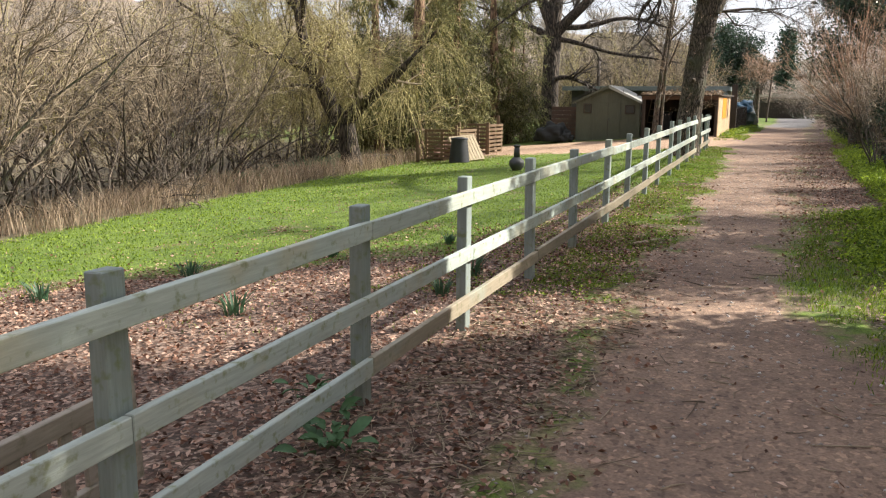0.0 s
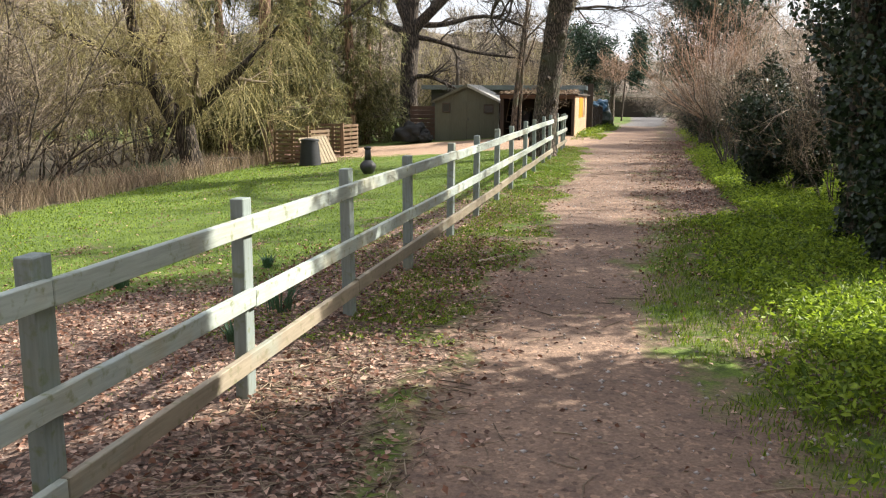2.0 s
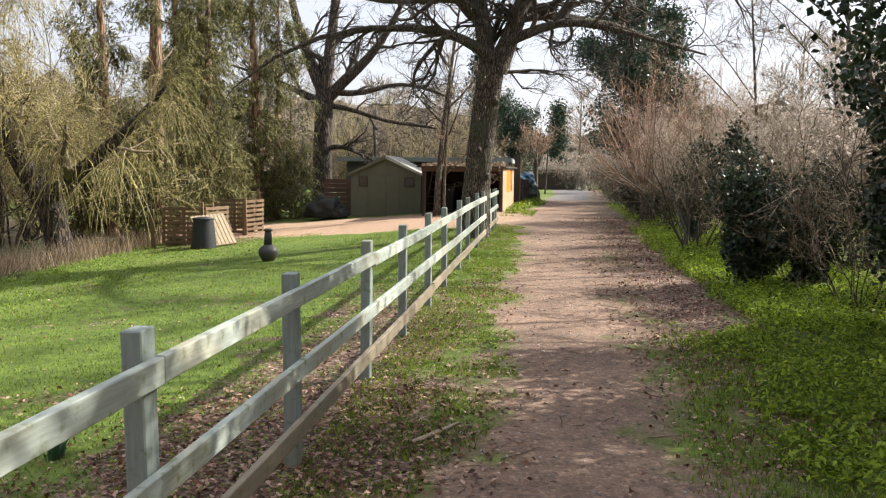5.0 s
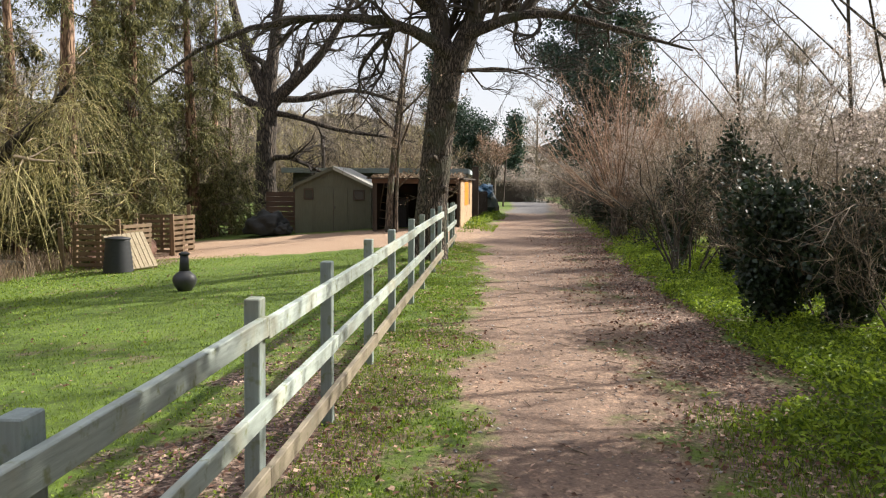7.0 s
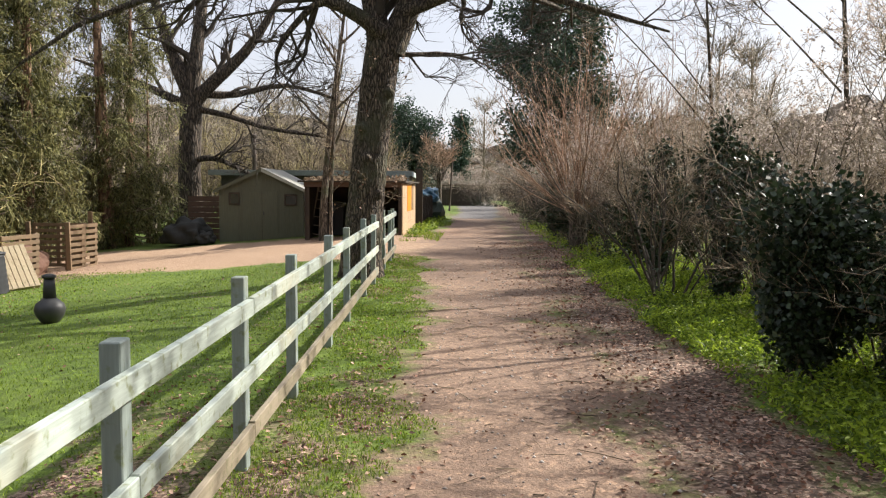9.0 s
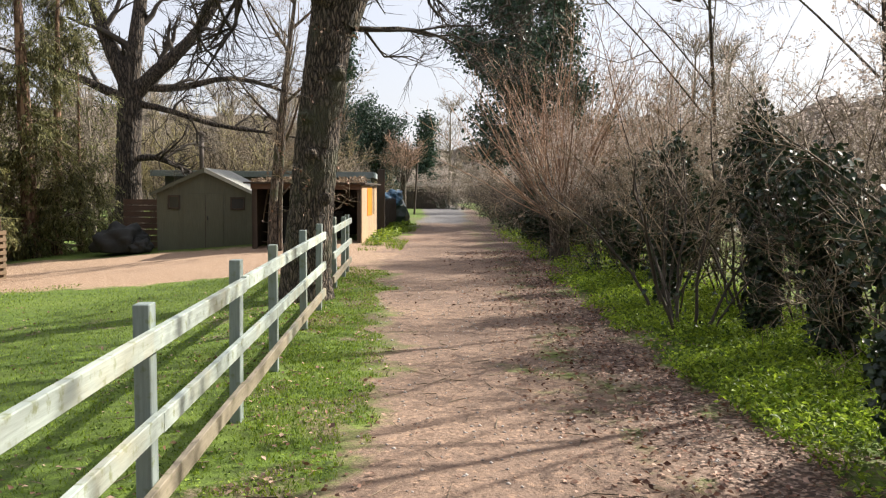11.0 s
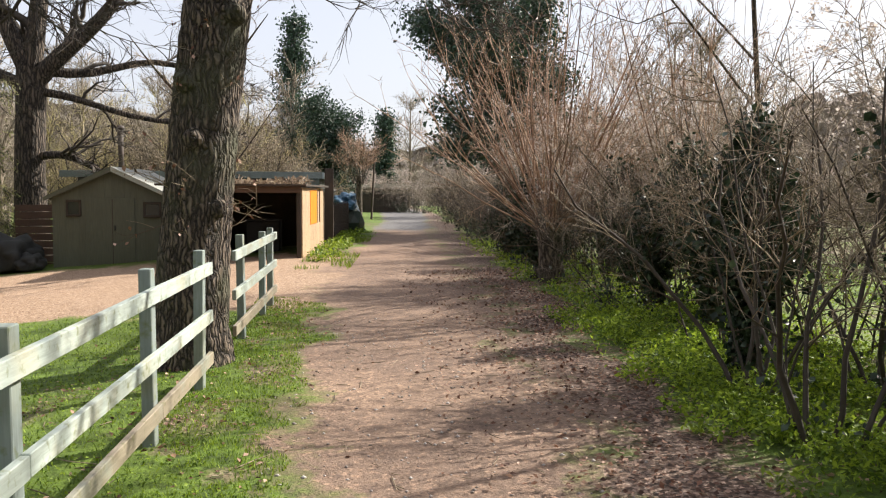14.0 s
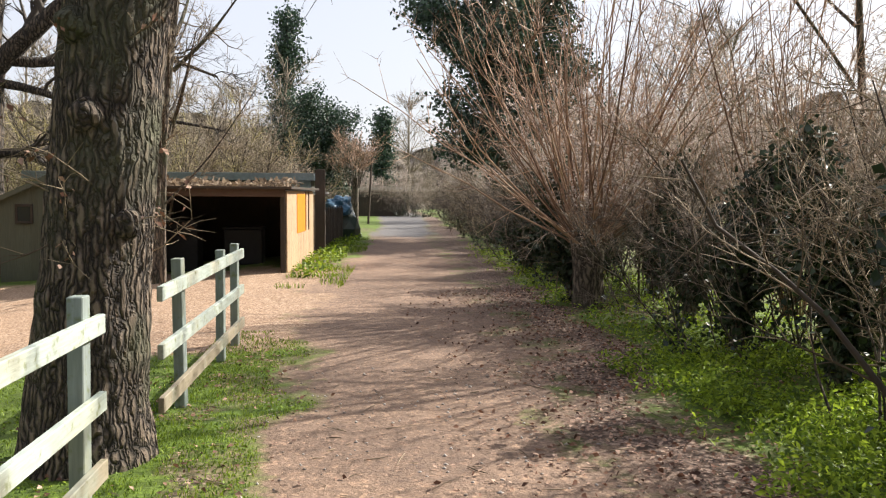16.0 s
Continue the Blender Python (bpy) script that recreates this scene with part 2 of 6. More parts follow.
def ground_masks(x, y):
    """How much bare path, leaf litter, gravel and asphalt there is at a place."""
    x0, y0 = x, y
    x = x + 0.55 * (lumps(x0, y0, 0.9, 1) - 0.5) + 0.35 * (lumps(x0, y0, 0.28, 2) - 0.5) + 0.15 * (lumps(x0, y0, 0.13, 3) - 0.5)
    y = y + 0.8 * (lumps(x0, y0, 0.8, 4) - 0.5) + 0.4 * (lumps(x0, y0, 0.25, 5) - 0.5)
    left, right = np.interp(y, [-5, 4, 8, 12, 20, 26, 27.5, 33, 37, 45, 60, 75], [-0.95, -0.95, -1.0, -0.98, -0.85, -0.95, -1.0, -1.3, -0.5, 0.1, 0.9, 1.2]), np.interp(y, [-5, 4, 5.3, 6.7, 8, 12, 20, 30, 37, 45, 60, 75], [1.3, 1.2, 0.95, 0.5, 0.3, 0.6, 0.95, 1.6, 1.8, 2.2, 3.2, 4.0])
    path = soft_step(x, left, 0.8) * soft_step(-x, -right, 1.0)
    rough = 0.6 * soft_step(x, -1.7, 0.4) * soft_step(-x, -2.2, 0.6) * soft_step(-y, -18, 4) * (0.45 + 1.0 * lumps(x0, y0, 0.4, 9))
    near = soft_step(-(y + 0.0 * x), -(9.0 + 0.55 * (x + 2.3)), 1.6) * soft_step(-x, 0.9, 0.6)
    strip = soft_step(-np.abs(x + 2.1), -0.75, 0.8) * soft_step(-y, -15, 5) + 0.62 * soft_step(x, -1.7, 0.4) * soft_step(-x, 0.8, 0.4) * (lumps(x0, y0, 0.5, 6) > 0.45) + 0.5 * soft_step(x, -9, 1) * soft_step(-x, 2.0, 0.5) * (lumps(x0, y0, 0.6, 7) * lumps(x0, y0, 0.21, 8) > 0.42) * soft_step(-y, -24, 4)
    # leaf litter along the right edge; its dark colour also stands in for shadow
    verge = soft_step(x, right - 0.5, 0.9) * soft_step(-x, -(right + 1.0), 0.7) * soft_step(y, 11.0, 4) * (0.75 + 0.4 * lumps(x0, y0, 0.7, 15))
    wood = soft_step(x, 2.9, 1.2) * 0.6 * lumps(x0, y0, 0.8, 23)
    strip = strip + 0.9 * soft_step(y, 33, 2) * soft_step(-y, -60, 6) * soft_step(x, -2.4, 0.5) * lumps(x0, y0, 0.7, 31)
    pile = np.exp(-(((x + 9.6) / 1.8) ** 2 + ((y - 27.8) / 2.6) ** 2))
    litter = np.maximum.reduce([near, rough, strip * 0.8, verge, wood, pile])
    edge = 26.9 + 0.5 * np.clip(-6 - x, 0, 20)
    gravel = soft_step(y, edge, 0.9) * soft_step(-y, -35.5, 1.5) * soft_step(-x, 0.9, 0.7) * soft_step(x, -14, 2)
    bank = soft_step(-x, 10.9 + 0.03 * y, 0.8) * soft_step(-y, -40, 4)
    tarmac = soft_step(y, 47, 5) * path
    return path, np.clip(litter * (1 - 0.7 * path), 0, 1), gravel, tarmac, bank


def ground_material():
    m, nt, b = material("ground_surface", 0.92)
    L = nt.links
    at1, at2 = nt.nodes.new("ShaderNodeAttribute"), nt.nodes.new("ShaderNodeAttribute")
    at1.attribute_name, at2.attribute_name = "cover_a", "cover_b"
    s1, s2 = nt.nodes.new("ShaderNodeSeparateColor"), nt.nodes.new("ShaderNodeSeparateColor")
    L.new(at1.outputs[0], s1.inputs[0])
    L.new(at2.outputs[0], s2.inputs[0])
    wob = noise_tex(nt, 2.6, 8, rough=0.7)

    def broken(socket, soft=0.22, bias=0.0):
        a = node(nt, "Math", i1=1.0)
        a.operation = "MULTIPLY_ADD"
        L.new(wob.outputs[0], a.inputs[0])
        a.inputs[1].default_value = 1.7
        L.new(socket, a.inputs[2])
        r = node(nt, "MapRange", i1=1.35 - soft + bias, i2=1.35 + soft + bias)
        L.new(a.outputs[0], r.inputs[0])
        return r.outputs[0]

    fine, mid, big = noise_tex(nt, 55, 6), noise_tex(nt, 9, 6), noise_tex(nt, 0.7, 5)
    grass = ramp(nt, mid.outputs[0], [(0.3, (0.045, 0.072, 0.011)), (0.55, (0.105, 0.175, 0.016)), (0.75, (0.17, 0.26, 0.026))])
    grass = mixed(nt, ramp(nt, big.outputs[0], [(0.4, (0, 0, 0)), (0.7, (0.55, 0.55, 0.55))]), grass, (0.17, 0.24, 0.032))
    grass = mixed(nt, 0.7, grass, ramp(nt, fine.outputs[0], [(0.3, (0.45, 0.42, 0.4)), (0.7, (1.45, 1.4, 1.3))]), "MULTIPLY")
    earth = ramp(nt, big.outputs[0], [(0.3, (0.18, 0.12, 0.086)), (0.7, (0.34, 0.232, 0.16))])
    earth = mixed(nt, 0.7, earth, ramp(nt, fine.outputs[0], [(0.3, (0.55, 0.5, 0.48)), (0.7, (1.3, 1.3, 1.3))]), "MULTIPLY")
    earth = mixed(nt, ramp(nt, mid.outputs[0], [(0.5, (0, 0, 0)), (0.72, (0.75, 0.75, 0.75))]), earth, (0.12, 0.08, 0.06))
    cell = node(nt, "TexVoronoi", Scale=38.0)
    L.new(nt.nodes.new("ShaderNodeNewGeometry").outputs["Position"], cell.inputs["Vector"])
    sep = nt.nodes.new("ShaderNodeSeparateColor")
    L.new(cell.outputs["Color"], sep.inputs[0])
    leaves = ramp(nt, sep.outputs[0], [(0.1, (0.05, 0.03, 0.02)), (0.5, (0.18, 0.105, 0.07)), (0.95, (0.46, 0.33, 0.25))])
    leaves = mixed(nt, ramp(nt, fine.outputs[0], [(0.4, (0, 0, 0)), (0.62, (0.7, 0.7, 0.7))]), leaves, (0.06, 0.04, 0.028))
    bits = ramp(nt, sep.outputs[1], [(0.0, (0.35, 0.32, 0.3)), (0.16, (0.9, 0.9, 0.9)), (0.8, (1.0, 1.0, 1.0)), (0.97, (1.75, 1.7, 1.6))])
    earth = mixed(nt, 0.65, earth, bits, "MULTIPLY")
    pebble = node(nt, "TexVoronoi", Scale=48.0)
    L.new(nt.nodes.new("ShaderNodeNewGeometry").outputs["Position"], pebble.inputs["Vector"])
    sp = nt.nodes.new("ShaderNodeSeparateColor")
    L.new(pebble.outputs["Color"], sp.inputs[0])
    gravel = ramp(nt, sp.outputs[1], [(0.1, (0.23, 0.14, 0.085)), (0.6, (0.42, 0.275, 0.17)), (0.95, (0.57, 0.42, 0.30))])
    gravel = mixed(nt, ramp(nt, mid.outputs[0], [(0.5, (0, 0, 0)), (0.8, (0.6, 0.6, 0.6))]), gravel, (0.26, 0.17, 0.12))
    tar = ramp(nt, fine.outputs[0], [(0.3, (0.12, 0.113, 0.11)), (0.7, (0.20, 0.19, 0.185))])
    bank = ramp(nt, mid.outputs[0], [(0.35, (0.06, 0.05, 0.03)), (0.65, (0.19, 0.15, 0.08))])
    col = mixed(nt, broken(s2.outputs[1]), grass, bank)
    col = mixed(nt, broken(s1.outputs[1]), col, leaves)
    col = mixed(nt, broken(s1.outputs[0]), col, earth)
    col = mixed(nt, broken(s1.outputs[2]), col, gravel)
    col = mixed(nt, broken(s2.outputs[0]), col, tar)
    L.new(col, b.inputs["Base Color"])
    h = mixed(nt, 0.5, fine.outputs[0], mid.outputs[0])
    bump(nt, b, h, 0.8, 0.03)
    return m


def mesh_from(name, verts, faces, mats, smooth=False):
    """A mesh from arrays: faces is a list of (n, 3) or (n, 4) index arrays."""
    me = bpy.data.meshes.new(name)
    verts = np.asarray(verts, np.float32).reshape(-1, 3)
    faces = [np.asarray(f, np.int32) for f in faces if len(f)]
    me.vertices.add(len(verts))
    me.vertices.foreach_set("co", verts.ravel())
    loops = np.concatenate([f.ravel() for f in faces])
    counts = np.concatenate([np.full(len(f), f.shape[1], np.int32) for f in faces])
    me.loops.add(len(loops))
    me.loops.foreach_set("vertex_index", loops)
    me.polygons.add(len(counts))
    me.polygons.foreach_set("loop_start", np.concatenate([[0], np.cumsum(counts)[:-1]]).astype(np.int32))
    me.update(calc_edges=True)
    if smooth:
        me.polygons.foreach_set("use_smooth", np.ones(len(counts), bool))
    me.materials.append(mats)
    return me


def axis(core, step, limit, growth):
    """Even steps over the core, then longer and longer ones to the limit."""
    mid = list(np.arange(core[0], core[1] + 1e-6, step))
    out, s = [], step
    v = core[1]
    while v < limit:
        s *= growth
        v += s
        out.append(v)
    low, s, v = [], step, core[0]
    while v > -limit:
        s *= growth
        v -= s
        low.append(v)
    return np.array(low[::-1] + mid + out)


def build_ground():
    xs, ys = axis((-5, 4), 0.1, 600, 1.12), axis((-2, 30), 0.125, 600, 1.08)
    X, Y = np.meshgrid(xs, ys)
    Z = ground_z(X, Y)
    nx, ny = len(xs), len(ys)
    i = np.arange(nx * ny).reshape(ny, nx)
    quads = np.stack([i[:-1, :-1], i[:-1, 1:], i[1:, 1:], i[1:, :-1]], -1).reshape(-1, 4)
    me = mesh_from("ground", np.stack([X, Y, Z], -1), [quads], ground_material(), True)
    p, l, g, t, b = [v.ravel() for v in ground_masks(X, Y)]
    for key, cols in (("cover_a", (p, l, g)), ("cover_b", (t, b, 0 * b))):
        at = me.color_attributes.new(key, "FLOAT_COLOR", "POINT")
        at.data.foreach_set("color", np.stack([*cols, np.ones_like(p)], -1).astype(np.float32).ravel())
    return tagged(new("ground", me), kind="structure", label="grass, bare earth path, leaf litter and gravel")


build_ground()


# ---- solid pieces ----
def part(name, bm, mat, parent=None, label="", bevel=0.0):
    if bevel:
        bmesh.ops.bevel(bm, geom=bm.edges[:], offset=bevel, segments=1, affect="EDGES")
    me = bpy.data.meshes.new(name)
    bm.to_mesh(me)
    bm.free()
    me.materials.append(mat)
    ob = new(name, me)
    ob.parent = parent
    return tagged(ob, label)


def box(bm, lo, hi, m=None):
    """A box between two corners, put in place by m."""
    c = [(a + b) / 2 for a, b in zip(lo, hi)]
    s = [abs(b - a) for a, b in zip(lo, hi)]
    mt = (m or Matrix()) @ Matrix.Translation(c) @ Matrix.Diagonal((*s, 1))
    bmesh.ops.create_cube(bm, size=1, matrix=mt)


def box_part(name, lo, hi, mat, parent=None, label="", m=None, bevel=0.004):
    bm = bmesh.new()
    box(bm, lo, hi)
    if bevel:
        bmesh.ops.bevel(bm, geom=bm.edges[:], offset=bevel, segments=1, affect="EDGES")
    if m is not None:
        bm.transform(m)
    return part(name, bm, mat, parent, label)


def lathe(bm, profile, sides=20):
    """A turned body from (radius, height) pairs."""
    rings = []
    for r, z in profile:
        rings.append([bm.verts.new((r * math.cos(a), r * math.sin(a), z)) for a in (2 * math.pi * k / sides for k in range(sides))])
    for a, b in zip(rings, rings[1:]):
        for k in range(sides):
            f = bm.faces.new((a[k], a[(k + 1) % sides], b[(k + 1) % sides], b[k]))
            f.smooth = True
    bm.faces.new(rings[0][::-1])
    bm.faces.new(rings[-1])


def thing(name, at, label, category, group="", rz=0.0):
    ob = new(name)
    ob.matrix_world = pose(*at, 0, 0, rz)
    return tagged(ob, label, category, group)


def sheet_mesh(bm, profile_pts, depth_vec):
    """A closed outline pushed along a vector."""
    a = [bm.verts.new(p) for p in profile_pts]
    b = [bm.verts.new(Vector(p) + Vector(depth_vec)) for p in profile_pts]
    n = len(a)
    bm.faces.new(a)
    bm.faces.new(b[::-1])
    for k in range(n):
        bm.faces.new((a[k], b[k], b[(k + 1) % n], a[(k + 1) % n]))
    bmesh.ops.recalc_face_normals(bm, faces=bm.faces[:])


# ---- growing things ----
def sweep(P, R, sides):
    """Tubes along polylines P (n, k, 3) with radii R (n, k)."""
    n, k, _ = P.shape
    T = np.gradient(P, axis=1)
    T /= np.linalg.norm(T, axis=2, keepdims=True) + 1e-9
    ref = np.where(np.abs(T[:, :1, 2:3]) > 0.9, np.array([1.0, 0, 0]), np.array([0, 0, 1.0]))
    U = np.cross(T, ref)
    U /= np.linalg.norm(U, axis=2, keepdims=True) + 1e-9
    W = np.cross(T, U)
    a = np.arange(sides) * 2 * np.pi / sides
    V = P[:, :, None] + R[:, :, None, None] * (U[:, :, None] * np.cos(a)[:, None] + W[:, :, None] * np.sin(a)[:, None])
    i = np.arange(n * k * sides).reshape(n, k, sides)
    j = np.roll(i, -1, axis=2)
    q = np.stack([i[:, :-1], j[:, :-1], j[:, 1:], i[:, 1:]], -1).reshape(-1, 4)
    return V.reshape(-1, 3), q


def spikes(P, R):
    """Three-sided points from the first to the last place of each polyline."""
    a, b = P[:, 0], P[:, -1]
    t = b - a
    t = t / (np.linalg.norm(t, axis=1, keepdims=True) + 1e-9)
    u = np.cross(t, np.array([0.31, 0.52, 0.79]))
    u /= np.linalg.norm(u, axis=1, keepdims=True) + 1e-9
    w = np.cross(t, u)
    r = R[:, :1] * 1.15
    V = np.stack([a + u * r, a + (w * 0.87 - u * 0.5) * r, a - (w * 0.87 + u * 0.5) * r, b], 1)
    i = np.arange(len(P) * 4).reshape(-1, 4)
    return V.reshape(-1, 3), np.concatenate([i[:, [0, 1, 3]], i[:, [1, 2, 3]], i[:, [2, 0, 3]]])


def sprout(rng, P, R, n, lo, hi, length, angle, up=0.0, k=4, wig=0.15, rr=0.6, rmin=0.0, short=0.4):
    """Side shoots of polylines: n on each, between lo and hi of its length."""
    N, K, _ = P.shape
    idx = np.repeat(np.arange(N), n)
    u = rng.uniform(lo, hi, len(idx))
    f = u * (K - 1)
    i0 = np.minimum(f.astype(int), K - 2)
    w = (f - i0)[:, None]
    a, b = P[idx, i0], P[idx, i0 + 1]
    start = a * (1 - w) + b * w
    rad = R[idx, i0] * (1 - w[:, 0]) + R[idx, i0 + 1] * w[:, 0]
    t = (b - a) / (np.linalg.norm(b - a, axis=1, keepdims=True) + 1e-9)
    side = rng.normal(size=t.shape)
    side -= (side * t).sum(1, keepdims=True) * t
    side /= np.linalg.norm(side, axis=1, keepdims=True) + 1e-9
    ang = np.radians(angle) * rng.uniform(0.6, 1.3, len(idx))[:, None]
    d = t * np.cos(ang) + side * np.sin(ang)
    step = (length * rng.uniform(0.5, 1.2, len(idx)) * (1 - short * u) / (k - 1))[:, None]
    pts, p = [start], start
    for _ in range(k - 1):
        d = d + rng.normal(size=d.shape) * wig + np.array([0, 0, up])
        d /= np.linalg.norm(d, axis=1, keepdims=True) + 1e-9
        p = p + d * step
        pts.append(p)
    Q = np.stack(pts, 1)
    r0 = np.maximum(rad * rr, rmin)
    return Q, r0[:, None] * np.linspace(1, 0.25, k)[None]


def leaf_quads(rng, C, size, droop=0.0, aspect=0.6, flat=0.0):
    """Small folded leaves at centres C."""
    n = len(C)
    d = rng.normal(size=(n, 3))
    d[:, 2] = d[:, 2] * (1 - flat) - droop
    d /= np.linalg.norm(d, axis=1, keepdims=True) + 1e-9
    s = rng.normal(size=(n, 3))
    if flat:
        s[:, 2] *= 1 - flat
    s -= (s * d).sum(1, keepdims=True) * d
    s /= np.linalg.norm(s, axis=1, keepdims=True) + 1e-9
    up = np.cross(d, s)
    up *= np.where(up[:, 2:3] < 0, -1, 1)
    L = (size * rng.uniform(0.6, 1.3, n))[:, None]
    V = np.stack([C, C + d * L * 0.55 + s * L * aspect * 0.5 + up * L * 0.12, C + d * L, C + d * L * 0.55 - s * L * aspect * 0.5 + up * L * 0.12], 1)
    i = np.arange(n * 4).reshape(n, 4)
    return V.reshape(-1, 3), np.concatenate([i[:, [0, 1, 2]], i[:, [0, 2, 3]]])


def along(rng, P, n, lo=0.0, hi=1.0, jitter=0.02):
    """n random places on each polyline."""
    N, K, _ = P.shape
    idx = np.repeat(np.arange(N), n)
    f = rng.uniform(lo, hi, len(idx)) * (K - 1)
    i0 = np.minimum(f.astype(int), K - 2)
    w = (f - i0)[:, None]
    return P[idx, i0] * (1 - w) + P[idx, i0 + 1] * w + rng.normal(size=(len(idx), 3)) * jitter


def barked(trunk, sides, seed, relief=0.055, cell=0.035):
    """A trunk with ridges and furrows that run up it."""
    P, R = trunk
    V, q = sweep(P, R, sides)
    k = P.shape[1]
    V = V.reshape(k, sides, 3)
    arc = np.linspace(0, 2 * np.pi * R.mean(), sides, endpoint=False)[None] + 0 * V[:, :, 2]
    z = V[:, :, 2]
    warp = 0.09 * lumps(arc, z, 0.35, seed + 1) + 0.03 * lumps(arc, z, 0.1, seed + 2)
    f = np.abs(lumps((arc + warp) / cell, z / (cell * 5.5), 1.0, seed) - 0.5) * 2
    f = f + 0.35 * lumps(arc / 0.02, z / 0.05, 1.0, seed + 3)
    C = P[0][:, None]
    V = C + (V - C) * (1 + relief * (f - 0.6))[:, :, None]
    return V.reshape(-1, 3), q


class Soup:
    """Collects arrays of verts and faces for one mesh."""

    def __init__(self):
        self.v, self.f, self.n = [], [], 0

    def add(self, V, F):
        self.v.append(V)
        self.f.append(np.asarray(F) + self.n)
        self.n += len(V)
        return self

    def tubes(self, pr, sides):
        return self.add(*sweep(pr[0], pr[1], sides))

    def points(self, pr):
        return self.add(*spikes(*pr))

    def make(self, name, mat, parent=None, smooth=True, kind="", label=""):
        tri = [f for f in self.f if f.shape[1] == 3]
        quad = [f for f in self.f if f.shape[1] == 4]
        faces = ([np.concatenate(tri)] if tri else []) + ([np.concatenate(quad)] if quad else [])
        ob = new(name, mesh_from(name, np.concatenate(self.v), faces, mat, smooth))
        ob.parent = parent
        return tagged(ob, label, kind=kind)


def line(points, radii, k=10):
    """A smooth polyline with radii through a few points, as a set of one."""
    p, r = np.array(points, float), np.array(radii, float)
    s = np.linspace(0, len(p) - 1, k)
    i = np.arange(len(p))
    q = np.stack([np.interp(s, i, p[:, c]) for c in range(3)], 1)
    for _ in range(2):
        q[1:-1] = (q[:-2] + 2 * q[1:-1] + q[2:]) / 4
    return q[None], np.interp(s, i, r)[None]


def stems(rng, n, spread, height, lean, r, k=6, wig=0.08, up=0.03):
    """Upright stems from a patch of ground round the origin."""
    a = rng.uniform(0, 2 * np.pi, n)
    rad = spread * np.sqrt(rng.uniform(0, 1, n))
    start = np.stack([rad * np.cos(a), rad * np.sin(a), np.full(n, -0.1)], 1)
    out = a + rng.normal(size=n) * 0.5
    tilt = np.radians(lean) * rng.uniform(0.1, 1.1, n)
    d = np.stack([np.cos(out) * np.sin(tilt), np.sin(out) * np.sin(tilt), np.cos(tilt)], 1)
    step = (height * rng.uniform(0.6, 1.1, n) / (k - 1))[:, None]
    pts, p = [start], start
    for _ in range(k - 1):
        d = d + rng.normal(size=d.shape) * wig + np.array([0, 0, up])
        d /= np.linalg.norm(d, axis=1, keepdims=True)
        p = p + d * step
        pts.append(p)
    return np.stack(pts, 1), (r * rng.uniform(0.5, 1.2, n))[:, None] * np.linspace(1, 0.3, k)[None]


# ---- fence ----
def fence_x(y):
    return -1.955 + 0.0145 * y


POST_Y = [-3.1, -1.4, 0.35, 2.08, 3.86, 5.44, 7.18, 8.88, 10.76, 12.42, 14.19, 15.76, 17.66, 19.21, 21.2, 22.68, 24.84, 26.48, 27.3]


def build_fence():
    rng = random.Random(4)
    fence = thing("fence", (0, 0, 0), "post-and-rail wooden fence in worn sage paint beside the path", "fence")
    for y in POST_Y:
        g = gz(fence_x(y), y)
        m = pose(fence_x(y), y, g, rng.uniform(-0.8, 0.8), rng.uniform(-0.8, 0.8), rng.uniform(-2, 2))
        p = box_part("post", (-0.034, -0.054, -0.2), (0.040, 0.054, (1.08 if y < 13.5 else 1.1 if y < 25 else 1.04) + rng.uniform(-0.012, 0.012)), M_PAINT_SHADED, fence, m=m, bevel=0.005)
    spans = []
    ys = [y for y in POST_Y if y < 22.9]
    for row, (zc, hh) in enumerate(((0.935, 0.096), (0.555, 0.096), (0.215, 0.1))):
        cuts = ys[row % 2::2]
        if cuts[0] != ys[0]:
            cuts = [ys[0]] + cuts
        if cuts[-1] != ys[-1]:
            cuts = cuts + [ys[-1]]
        for a, b in zip(cuts, cuts[1:]):
            spans.append((a - (0.1 if a == ys[0] else 0), b + (0.18 if b == ys[-1] else 0), zc, hh, row))
        spans.append((24.0, 27.3 + 0.14, zc, hh, row))
    for a, b, zc, hh, row in spans:
        za, zb = gz(fence_x(a), a), gz(fence_x(b), b)
        xa, xb = fence_x(a) + 0.062, fence_x(b) + 0.062
        length = math.hypot(b - a, zb - za) - 0.004
        m = Matrix.Translation((xa, a + 0.002, za + zc + rng.uniform(-0.008, 0.008))) @ Euler((math.atan2(zb - za, b - a), 0, -math.atan2(xb - xa, b - a))).to_matrix().to_4x4()
        raw = row == 2 and a > 3 and rng.random() < 0.75
        box_part("rail", (-0.019, 0, -hh / 2), (0.019, length, hh / 2), M_RAW if raw else M_PAINT, fence, "bare weathered rail" if raw else "", m=m, bevel=0.004)


build_fence()


# ---- buildings ----
def window(parent, x0, x1, z0, z1, y, frame_mat, name="window"):
    """A small window in a wall that faces -y."""
    w = new(name)
    w.parent = parent
    t = 0.05
    box_part("frame", (x0, y - 0.03, z0), (x0 + t, y, z1), frame_mat, w)
    box_part("frame", (x1 - t, y - 0.03, z0), (x1, y, z1), frame_mat, w)
    box_part("frame", (x0 + t, y - 0.03, z1 - t), (x1 - t, y, z1), frame_mat, w)
    box_part("sill", (x0 + t, y - 0.05, z0), (x1 - t, y, z0 + t), frame_mat, w)
    box_part("pane", (x0 + t, y - 0.012, z0 + t), (x1 - t, y - 0.004, z1 - t), M_GLASS, w, bevel=0)
    return w


